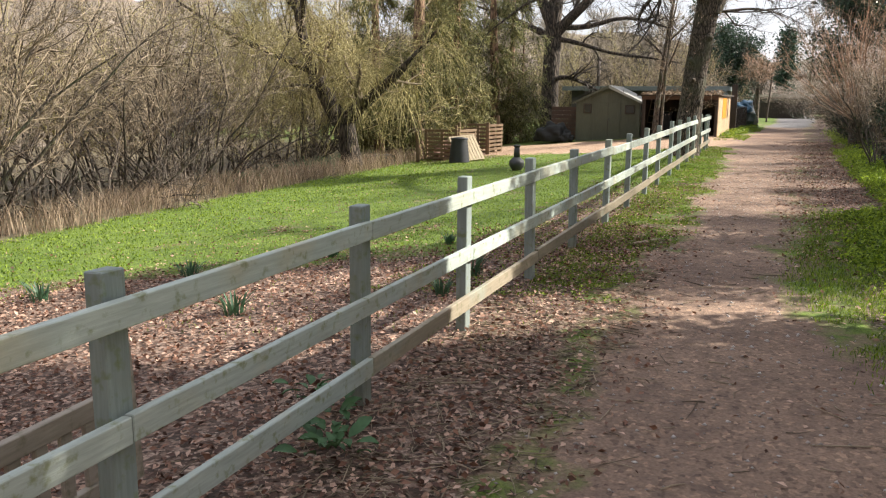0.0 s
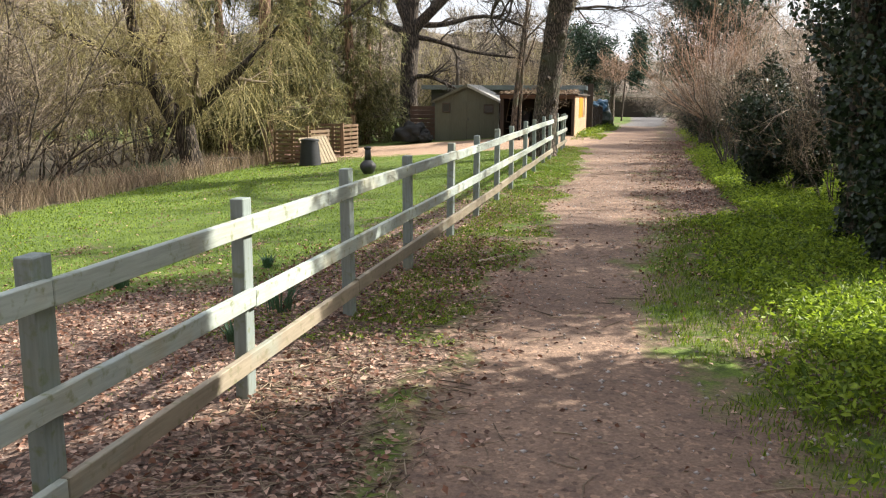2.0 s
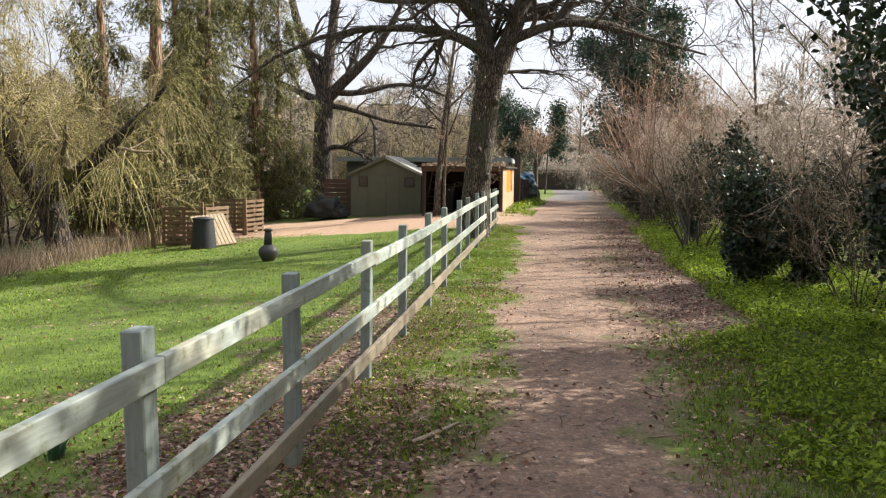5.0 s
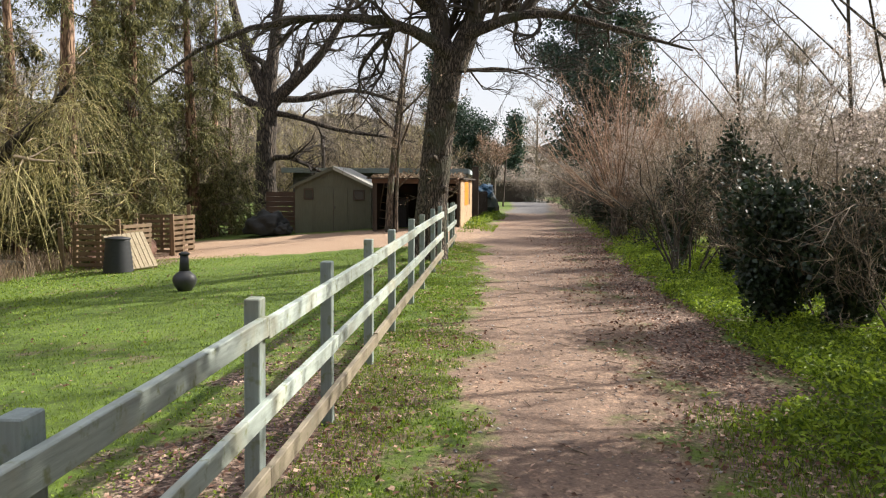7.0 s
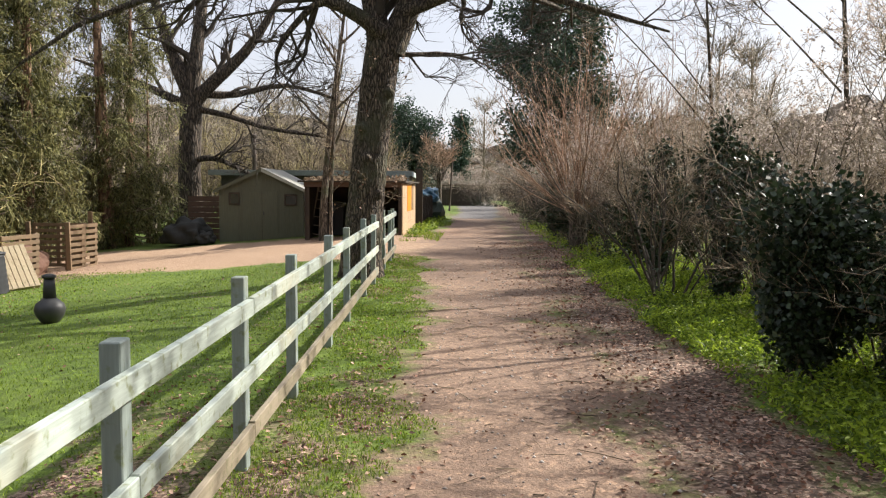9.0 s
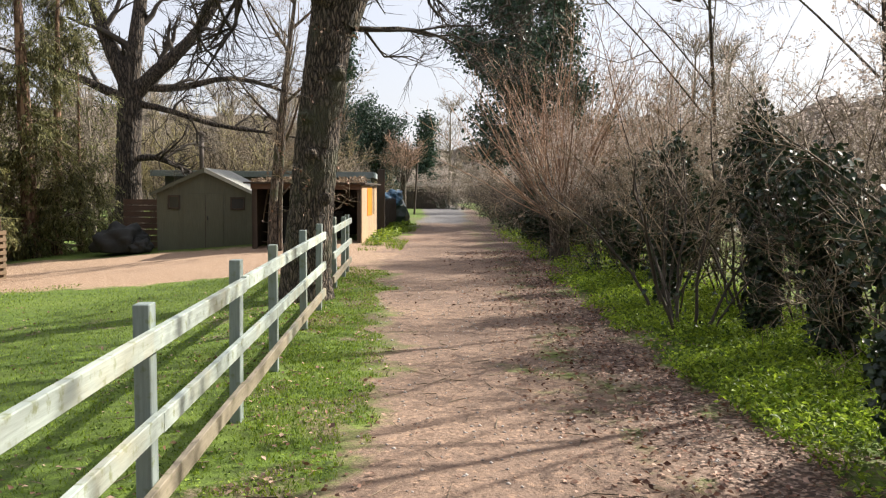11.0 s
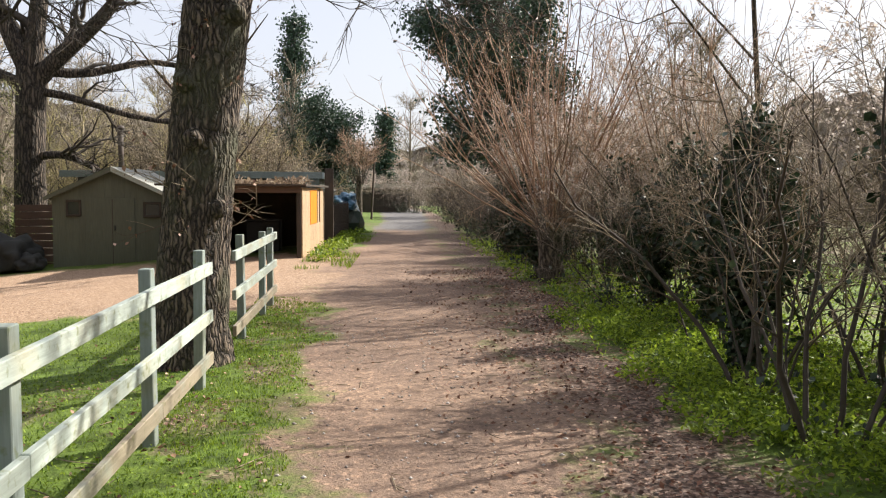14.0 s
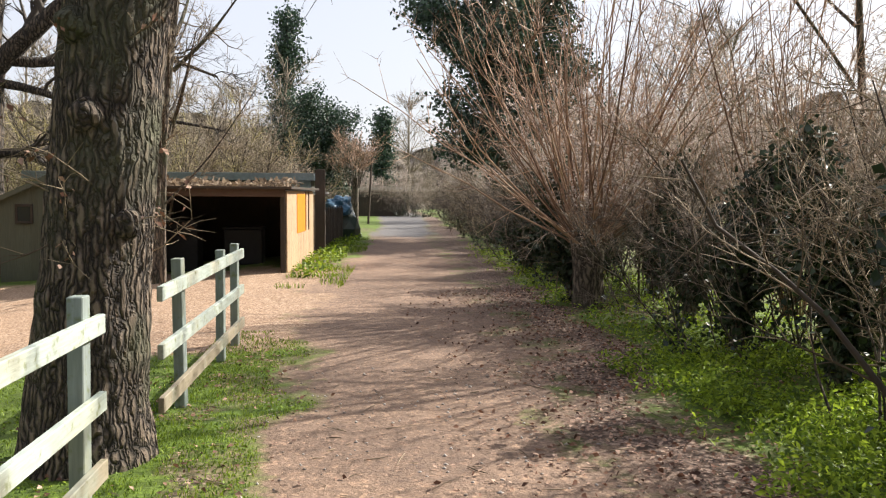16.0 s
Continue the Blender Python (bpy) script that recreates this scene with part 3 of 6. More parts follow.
def build_shed():
    y0, d = 36.6, 3.4
    xl, xr, xm = -7.62, -4.9, -6.22
    base, eave, apex = -0.22, 1.64, 2.27
    s = thing("shed", (0, 0, 0), "grey-green wooden garden shed with felted gable roof on gravel", "shed")
    n, rng = 18, random.Random(3)
    for k in range(n):
        a, b = xl + (xr - xl) * k / n, xl + (xr - xl) * (k + 1) / n - 0.002
        top = lambda x: eave + (apex - eave) * (1 - abs(x - xm) / ((xm - xl) if x < xm else (xr - xm)))
        bm = bmesh.new()
        off = rng.uniform(0, 0.006)
        sheet_mesh(bm, [(a, y0 - off, base), (b, y0 - off, base), (b, y0 - off, top(b)), (a, y0 - off, top(a))], (0, 0.03, 0))
        part("plank", bm, M_SHED, s)
    bm = bmesh.new()
    sheet_mesh(bm, [(xl + 0.01, y0 + 0.035, base), (xr - 0.01, y0 + 0.035, base), (xr - 0.01, y0 + 0.035, eave - 0.02), (xm, y0 + 0.035, apex - 0.02), (xl + 0.01, y0 + 0.035, eave - 0.02)], (0, d, 0))
    part("wall", bm, M_SHED, s)
    # sunward wall: the light on it is put into a paler board colour
    box_part("side_wall", (xr - 0.008, y0 + 0.04, base), (xr + 0.02, y0 + d, eave - 0.03), M_TRIM, s, "side boards, sunlight put into their pale green")
    for side in (-1, 1):
        x_e = xl - 0.15 if side < 0 else xr + 0.18
        z_e = eave - (apex - eave) * 0.13
        bm = bmesh.new()
        sheet_mesh(bm, [(xm, y0 - 0.14, apex + 0.01), (x_e, y0 - 0.14, z_e), (x_e, y0 - 0.14, z_e + 0.05), (xm, y0 - 0.14, apex + 0.07)], (0, d + 0.25, 0))
        part("roof", bm, M_FELT, s, "weathered grey roofing felt")
        bm = bmesh.new()
        sheet_mesh(bm, [(xm, y0 - 0.165, apex - 0.05), (x_e, y0 - 0.165, z_e - 0.04), (x_e, y0 - 0.165, z_e + 0.055), (xm, y0 - 0.165, apex + 0.075)], (0, 0.022, 0))
        # right board gets the same paler colour as the lit side wall
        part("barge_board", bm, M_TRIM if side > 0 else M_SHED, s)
    window(s, -5.52, -5.1, 1.13, 1.5, y0 - 0.008, M_DARKWOOD)
    window(s, -7.3, -6.95, 1.15, 1.55, y0 - 0.008, M_DARKWOOD)
    d1 = box_part("door", (-6.75, y0 - 0.03, -0.05), (-5.72, y0 - 0.007, 1.6), M_SHED, s)
    box_part("door_gap", (-6.24, y0 - 0.034, -0.02), (-6.225, y0 - 0.0305, 1.57), M_DARKWOOD, s, bevel=0)
    box_part("door_handle", (-6.19, y0 - 0.07, 0.82), (-6.16, y0 - 0.031, 0.94), M_IRON, s)


build_shed()


def build_hall():
    """The long flat-roofed building behind the shed."""
    h = thing("flat_roofed_building", (0, 0, 0), "long low building with a grey-green flat roof behind the shed", "building")
    box_part("wall", (-9.5, 44.3, -0.3), (-1.75, 50, 2.28), M_RENDERWALL, h, bevel=0)
    box_part("roof", (-9.9, 43.8, 2.34), (-1.6, 50.4, 2.42), M_FLATROOF, h, "grey roof sheet")
    box_part("fascia", (-9.9, 43.76, 2.2), (-1.6, 43.796, 2.40), M_FLATROOF, h)
    box_part("fascia", (-1.596, 43.8, 2.2), (-1.55, 50.4, 2.40), M_PALEBLUE, h, "pale fascia")
    box_part("corner_panel", (-2.5, 44.24, 0.4), (-1.72, 44.296, 2.2), M_PALEBLUE, h, "pale blue painted corner boards")
    for x0 in (-5.2, -3.9):
        window(h, x0, x0 + 1.1, 1.3, 2.0, 44.3, M_FLATROOF)
    f = new("flue")
    f.parent = h
    bm = bmesh.new()
    lathe(bm, [(0.085, 2.3), (0.085, 3.72)], 12)
    p = part("pipe", bm, M_RUST, f)
    p.location = (-8.1, 44.2, 0)
    bm = bmesh.new()
    lathe(bm, [(0.05, 3.72), (0.13, 3.76), (0.13, 3.83), (0.04, 3.9)], 12)
    p = part("cap", bm, M_RUST, f)
    p.location = (-8.1, 44.2, 0)


build_hall()


def build_carport():
    """The open-fronted timber shelter beside the lane."""
    rng = random.Random(8)
    c = thing("timber_shelter", (0, 0, 0), "open-fronted dark timber shelter with a debris-covered roof by the lane", "shed")
    x0, x1, ya, yb, g, top = -4.5, -1.62, 34.5, 38.3, 0.2, 1.86
    n = 16
    skew = Matrix.Translation((0, ya, 0)) @ Matrix(((1, 0.076, 0, 0), (0, 1, 0, 0), (0, 0, 1, 0), (0, 0, 0, 1))) @ Matrix.Translation((0, -ya, 0))
    for k in range(n):
        a = ya + (yb - ya) * k / n
        b = ya + (yb - ya) * (k + 1) / n - 0.008
        low = k not in (10, 12)
        box_part("plank", (x1 - 0.02 - rng.uniform(0, 0.006), a, g - 0.1), (x1 + 0.008, b, top if low else 1.0), M_TANWOOD, c, m=skew)
    box_part("panel", (x1 - 0.012, ya + (yb - ya) * 5 / n + 0.01, 1.0), (x1 + 0.02, ya + (yb - ya) * 10 / n - 0.01, top - 0.06), M_ORANGE, c, "bright orange painted panel", m=skew)
    # black sheets close the two gaps in place of the shade inside
    for k in (10, 12):
        box_part("slot", (x1 - 0.04, ya + (yb - ya) * k / n, 1.0), (x1 - 0.022, ya + (yb - ya) * (k + 1) / n, top), M_BLACK, c, "black sheet in place of the shade in the opening", m=skew, bevel=0)
    # near-black wood carries the shade of the inside in its colour
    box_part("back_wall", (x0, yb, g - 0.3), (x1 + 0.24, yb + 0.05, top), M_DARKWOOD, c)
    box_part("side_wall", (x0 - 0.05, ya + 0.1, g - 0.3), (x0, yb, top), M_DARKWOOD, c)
    for x in (x0 + 0.02, x1 - 0.12):
        box_part("post", (x, ya - 0.03, g - 0.3), (x + 0.09, ya + 0.06, top - 0.05), M_DARKWOOD, c)
    box_part("lintel", (x0 - 0.05, ya - 0.08, top - 0.12), (x1 - 0.02, ya - 0.035, top + 0.02), M_REDWOOD, c, "reddish front beam")
    box_part("roof", (x0 - 0.2, ya - 0.2, top + 0.022), (x1 + 0.12, yb + 0.2, top + 0.07), M_DARKWOOD, c, "sagging board roof", m=skew)
    r = np.random.default_rng(5)
    C = np.stack([r.uniform(x0 - 0.1, x1 + 0.05, 900), ya - 0.15 + (yb - ya) * r.uniform(0, 1, 900) ** 1.6, np.full(900, top + 0.09)], 1)
    C[:, 2] += 0.12 * r.uniform(0, 1, 900) * (0.5 + 0.5 * np.sin(3 * C[:, 0]))
    Soup().add(*leaf_quads(r, C, 0.13, flat=0.4)).make("roof_debris", M_DRYGRASS, None, kind="stuff", label="dead leaves and moss on the shelter roof")
    # what stands inside
    for x, y, w, h in ((-3.9, 36.4, 0.7, 1.0), (-2.7, 36.8, 0.8, 0.75)):
        t = thing("storage_box", (x, y, gz(x, y)), "black plastic bin in the dark shelter", "bin")
        box_part("body", (-w / 2, -0.3, 0), (w / 2, 0.3, h), M_BLACK, t, bevel=0.02)
        box_part("lid", (-w / 2 - 0.02, -0.33, h + 0.002), (w / 2 + 0.02, 0.32, h + 0.05), M_BLACK, t, bevel=0.01)


build_carport()


def small_structures():
    # tall dark post by the lane
    box_part("gate_post", (-1.32, 39.0, 0.15), (-1.08, 39.22, 2.4), M_DARKWOOD, None, bevel=0.01)
    tagged(bpy.data.objects["gate_post"], "tall dark timber post beside the shelter", "post")
    # dark fence panels along the lane
    f = thing("panel_fence", (0, 0, 0), "dark close-boarded fence leaning along the lane", "fence")
    for k in range(34):
        y = 39.3 + 0.15 * k
        x = -1.15 + 0.012 * k
        box_part("plank", (x - 0.012, y, gz(x, y) - 0.05), (x + 0.012, y + 0.14, 1.42 + 0.05 * math.sin(k * 1.7)), M_DARKWOOD, f, m=None, bevel=0)
    hut = thing("hut", (0, 0, 0), "small tan timber hut behind the dark fence", "shed")
    box_part("wall", (-2.9, 42.6, 0.1), (-1.35, 44.8, 1.78), M_TANWOOD, hut, bevel=0.01)
    box_part("roof", (-3.1, 42.4, 1.8), (-1.2, 45.0, 1.87), M_FELT, hut, bevel=0.01)
    # blue sheet over a heap
    bm = bmesh.new()
    bmesh.ops.create_icosphere(bm, subdivisions=5, radius=1.0)
    for v in bm.verts:
        n3 = noise.noise(v.co * 1.6) + 0.5 * abs(noise.noise(v.co * 4.5)) + 0.25 * abs(noise.noise(v.co * 9))
        v.co = Vector((v.co.x * 0.42, v.co.y * 0.6, max(v.co.z, -0.5) * 0.33)) * (1 + 0.45 * n3)
    for fc in bm.faces:
        fc.smooth = True
    t = part("tarpaulin", bm, M_BLUE)
    t.location = (-0.85, 45.2, 1.36)
    tagged(t, "creased blue tarpaulin over a heap by the lane fence", "tarpaulin")
    bm = bmesh.new()
    bmesh.ops.create_icosphere(bm, subdivisions=2, radius=1.0)
    for v in bm.verts:
        v.co = Vector((v.co.x * 0.5, v.co.y * 0.6, max(v.co.z, -0.9) * 0.6)) * (1 + 0.2 * noise.noise(v.co * 3))
    t = part("ground_cover_sheet", bm, M_GREENPL)
    t.location = (-0.7, 45.2, 0.72)
    tagged(t, "dark heap under the blue tarpaulin", "heap")
    b = box_part("board", (-0.02, -0.3, 0), (0.02, 0.35, 1.55), M_PALE, None, m=pose(-0.2, 47.5, 0.3, 0, -18, 10))
    tagged(b, "pale board leaning on the verge", "board")
    # leaning pole
    p, r = line([(0.22, 60, 0.2), (0.42, 60, 3.9)], [0.06, 0.045], 4)
    o = Soup().tubes((p, r), 7).make("pole", M_RUST)
    tagged(o, "thin weathered wooden pole beside the lane", "pole")
    # fence and low house at the far bend
    f = thing("far_fence", (0, 0, 0), "grey close-boarded fence across the bend of the lane", "fence")
    for k in range(26):
        x = -1.6 + 0.17 * k
        box_part("plank", (x, 75.0, 0.2), (x + 0.16, 75.03, 1.62), M_DARKWOOD, f, bevel=0)
    h = thing("far_bungalow", (0, 0, 0), "low house with a pale flat roof beyond the far fence", "house")
    box_part("wall", (-3.5, 79, 0.2), (3.2, 84, 2.1), M_RENDERWALL, h, bevel=0)
    box_part("roof", (-3.8, 78.6, 2.12), (3.4, 84.4, 2.36), M_TRIM, h, "pale roof edge")
    window(h, 0.2, 1.4, 1.1, 1.9, 79, M_TRIM)
    # red-brown screen left of the shed
    f = thing("board_screen", (0, 0, 0), "red-brown horizontal board screen next to the shed", "fence")
    for k in range(9):
        box_part("board", (-9.1, 38.2, -0.25 + 0.185 * k), (-7.7, 38.23, -0.08 + 0.185 * k), M_REDWOOD, f, bevel=0.003)
    # ladder leaning at the shed corner
    l = thing("ladder", (0, 0, 0), "dark wooden ladder leaning against the shed corner", "ladder")
    for x in (-4.62, -4.32):
        box_part("stile", (-0.02, -0.02, 0), (0.02, 0.02, 1.9), M_BENCH, l, m=pose(x, 35.9, 0.02, -14, 8, 0))
    for k in range(6):
        box_part("rung", (0.0, -0.012, 0.25 + 0.28 * k), (0.30, 0.012, 0.274 + 0.28 * k), M_BENCH, l, m=pose(-4.62, 35.9, 0.02, -14, 8, 0), bevel=0)
    # dark sacks and barbecue left of the shed
    for x, y, s in ((-8.6, 36.4, 0.75), (-7.95, 36.0, 0.36)):
        bm = bmesh.new()
        bmesh.ops.create_icosphere(bm, subdivisions=4, radius=s)
        for v in bm.verts:
            v.co *= 1 + 0.3 * noise.noise(v.co * 2.0 / s) + 0.12 * noise.noise(v.co * 6 / s)
            v.co.z = max(v.co.z, -0.4 * s) * 0.75
        for fc in bm.faces:
            fc.smooth = True
        t = part("ground_cover_sheet", bm, M_DARKHEAP)
        t.location = (x, y, gz(x, y) + 0.4 * s)
        tagged(t, "dark covered pile on the gravel by the shed", "pile")


small_structures()


# ---- garden things ----
def build_chiminea():
    x, y = -5.75, 20.55
    c = thing("chiminea", (x, y, gz(x, y)), "dark clay chiminea with a tall neck on the lawn", "chiminea")
    bm = bmesh.new()
    lathe(bm, [(0.16, 0.0), (0.2, 0.05), (0.27, 0.14), (0.30, 0.24), (0.27, 0.33), (0.18, 0.40), (0.13, 0.44)], 22)
    part("body", bm, M_IRON, c)
    bm = bmesh.new()
    lathe(bm, [(0.125, 0.441), (0.115, 0.62), (0.10, 0.78)], 18)
    part("neck", bm, M_IRON, c)
    bm = bmesh.new()
    lathe(bm, [(0.10, 0.781), (0.135, 0.79), (0.135, 0.83), (0.06, 0.86)], 18)
    part("rim", bm, M_IRON, c)
    c.matrix_world = pose(x, y, gz(x, y), 0, 0, 0) @ Matrix.Diagonal((0.66, 0.66, 0.76, 1))


build_chiminea()


def build_bin():
    x, y = -8.85, 24.9
    c = thing("compost_bin", (x, y, gz(x, y)), "black ribbed plastic compost bin before the pallets", "bin")
    bm = bmesh.new()
    prof = [(0.33, 0.0)]
    for k in range(7):
        z = 0.04 + k * 0.1
        prof += [(0.33 - 0.01 * k, z), (0.312 - 0.01 * k, z + 0.05)]
    prof += [(0.27, 0.74)]
    lathe(bm, prof, 24)
    part("body", bm, M_BLACK, c)
    bm = bmesh.new()
    lathe(bm, [(0.28, 0.741), (0.28, 0.77), (0.12, 0.80)], 24)
    part("lid", bm, M_BLACK, c)


build_bin()


def pallet(at, w, h, rz, tilt, mat, label, n=8, name="pallet", roll=0.0):
    p = new(name)
    p.matrix_world = pose(*at, 0, 0, rz) @ pose(0, 0, 0, tilt, 0, 0) @ pose(0, 0, 0, 0, roll, 0)
    tagged(p, label, "pallet", "pallets of the compost bay")
    for k in range(n):
        z = k * (h - 0.09) / (n - 1)
        box_part("slat", (0, -0.01, z), (w, 0.01, z + 0.085), mat, p, bevel=0.003)
    for x in (0, w / 2 - 0.045, w - 0.09):
        box_part("stringer", (x, 0.012, 0), (x + 0.09, 0.1, h), mat, p, bevel=0.003)
    return p


def build_compost():
    g = gz(-9.5, 27)
    pallet((-10.6, 26.3, g), 1.2, 1.0, 4, -3, M_PALLET, "brown slatted pallet forming the front of a compost bay")
    pallet((-9.42, 26.4, g), 1.2, 1.0, 80, 2, M_PALLET, "brown slatted pallet forming a side of the compost bay")
    pallet((-10.75, 30.5, g), 1.3, 1.1, 0, -2, M_PALLET, "brown slatted pallet at the back of the compost bay")
    pallet((-9.35, 29.4, g), 1.25, 1.1, 82, 1, M_PALLET, "brown slatted pallet beside the gravel")
    pallet((-8.2, 25.5, gz(-8.2, 25.5) + 0.05), 1.05, 0.9, 38, -44, M_PALEWOOD, "pale new pallet leaning against the compost bay", 9, roll=-97)
    for x, y, h in ((-9.42, 26.25, 1.15), (-9.35, 30.75, 1.35), (-10.8, 26.2, 1.05), (-9.3, 29.3, 1.15), (-10.9, 30.7, 1.2)):
        p = box_part("stake", (-0.05, -0.05, -0.15), (0.05, 0.05, h), M_PALLET, None, m=pose(x, y, gz(x, y), 1, -1, 10), bevel=0.006)
        tagged(p, "square timber stake holding the pallets", "stake", "stakes of the compost bay")
    o = Soup().tubes(line([(-12.7, 26.9, gz(-12.7, 26.9) + 0.17), (-11.6, 25.8, gz(-11.6, 25.8) + 0.17)], [0.17, 0.17], 5), 14).make("plastic_drum", M_GREENPL)
    tagged(o, "dark green plastic drum lying on the lawn edge", "drum")
    bm = bmesh.new()
    bmesh.ops.create_icosphere(bm, subdivisions=4, radius=1.0)
    for v in bm.verts:
        v.co = Vector((v.co.x * 0.6, v.co.y * 1.4, max(v.co.z, -0.3) * 0.6)) * (1 + 0.2 * noise.noise(v.co * 2) + 0.08 * noise.noise(v.co * 8))
    h = part("compost_heap", bm, M_LITTER)
    h.location = (-10.15, 28.2, gz(-10.15, 28.2) + 0.15)
    tagged(h, "brown heap of garden waste inside the pallet bay", "heap")
    # low rail behind the willow
    f = thing("bank_rail", (0, 0, 0), "old dark timber rail above the stream bank", "fence")
    for x, y in ((-15.9, 32.4), (-13.4, 31.6)):
        box_part("post", (x - 0.14, y - 0.14, gz(x, y) - 0.2), (x + 0.14, y + 0.14, gz(x, y) + 1.45), M_REDWOOD, f)
    box_part("rail", (-16.8, 31.7, gz(-14.5, 32) + 1.25), (-12.9, 31.82, gz(-14.5, 32) + 1.42), M_DARKWOOD, f)


build_compost()


def build_bench():
    """The weathered slatted seat that leans at the first posts."""
    b = thing("slatted_bench", (-2.2, 1.12, gz(-2.3, 1.9) - 0.02), "weathered slatted wooden bench back against the fence", "bench", rz=4)
    box_part("top_rail", (-0.035, 0, 0.44), (0.0, 1.45, 0.52), M_BENCH, b)
    box_part("lower_rail", (-0.035, 0, 0.12), (0.0, 1.45, 0.18), M_BENCH, b)
    for k in range(11):
        box_part("slat", (-0.03, 0.08 + 0.125 * k, 0.182), (-0.008, 0.14 + 0.125 * k, 0.438), M_BENCH, b)
    box_part("leg", (-0.05, 1.47, -0.02), (0.0, 1.53, 0.58), M_BENCH, b, m=pose(0, 0, 0, 4, 0, 0))
    box_part("leg", (-0.05, -0.07, -0.02), (0.0, -0.01, 0.58), M_BENCH, b)


build_bench()


# ---- trees ----
def put(parent, x, y, rz=0.0, s=1.0):
    parent.matrix_world = pose(x, y, gz(x, y), 0, 0, rz) @ Matrix.Scale(s, 4)
    return parent


def tree_from(limbs, name, label, mats, rng, twig_r=0.006, levels=((7, 1.6, 45), (7, 0.8, 45), (6, 0.4, 40)), up=0.05, droop=0.0):
    """A bare tree: limbs is a list of (points, radii, sides), the first one the trunk."""
    t = tagged(new(name), label, "tree")
    pts, radii, sides = limbs[0]
    trunk = line(pts, radii, 14 if sides < 20 else 120)
    s = Soup().tubes(trunk, sides) if sides < 20 else Soup().add(*barked(trunk, 110, 3))
    s.make("trunk", mats[0], t)
    L = [line(p, r, 9) for p, r, _ in limbs[1:]]
    P, R = np.concatenate([a for a, _ in L]), np.concatenate([b for _, b in L])
    for k in range(len(P)):
        Soup().tubes((P[k:k + 1], R[k:k + 1]), 9).make("limb", mats[0], t, label="heavy bare limb")
    crown = Soup()
    n, ln, an = levels[0]
    a = sprout(rng, P, R, n, 0.15, 1.0, ln, an, up, 6, 0.28, 0.55, twig_r * 2.2)
    crown.tubes(a, 5)
    n, ln, an = levels[1]
    b = sprout(rng, a[0], a[1], n, 0.15, 1.0, ln, an, up * 0.6 - droop, 5, 0.25, 0.6, twig_r * 1.3)
    crown.tubes(b, 3)
    n, ln, an = levels[2]
    c = sprout(rng, b[0], b[1], n, 0.1, 1.0, ln, an, -droop, 3, 0.2, 0.6, twig_r)
    crown.tubes(c, 3)
    crown.make("crown", mats[1], t, kind="stuff", label="bare branches and twigs")
    return t, a, b, c


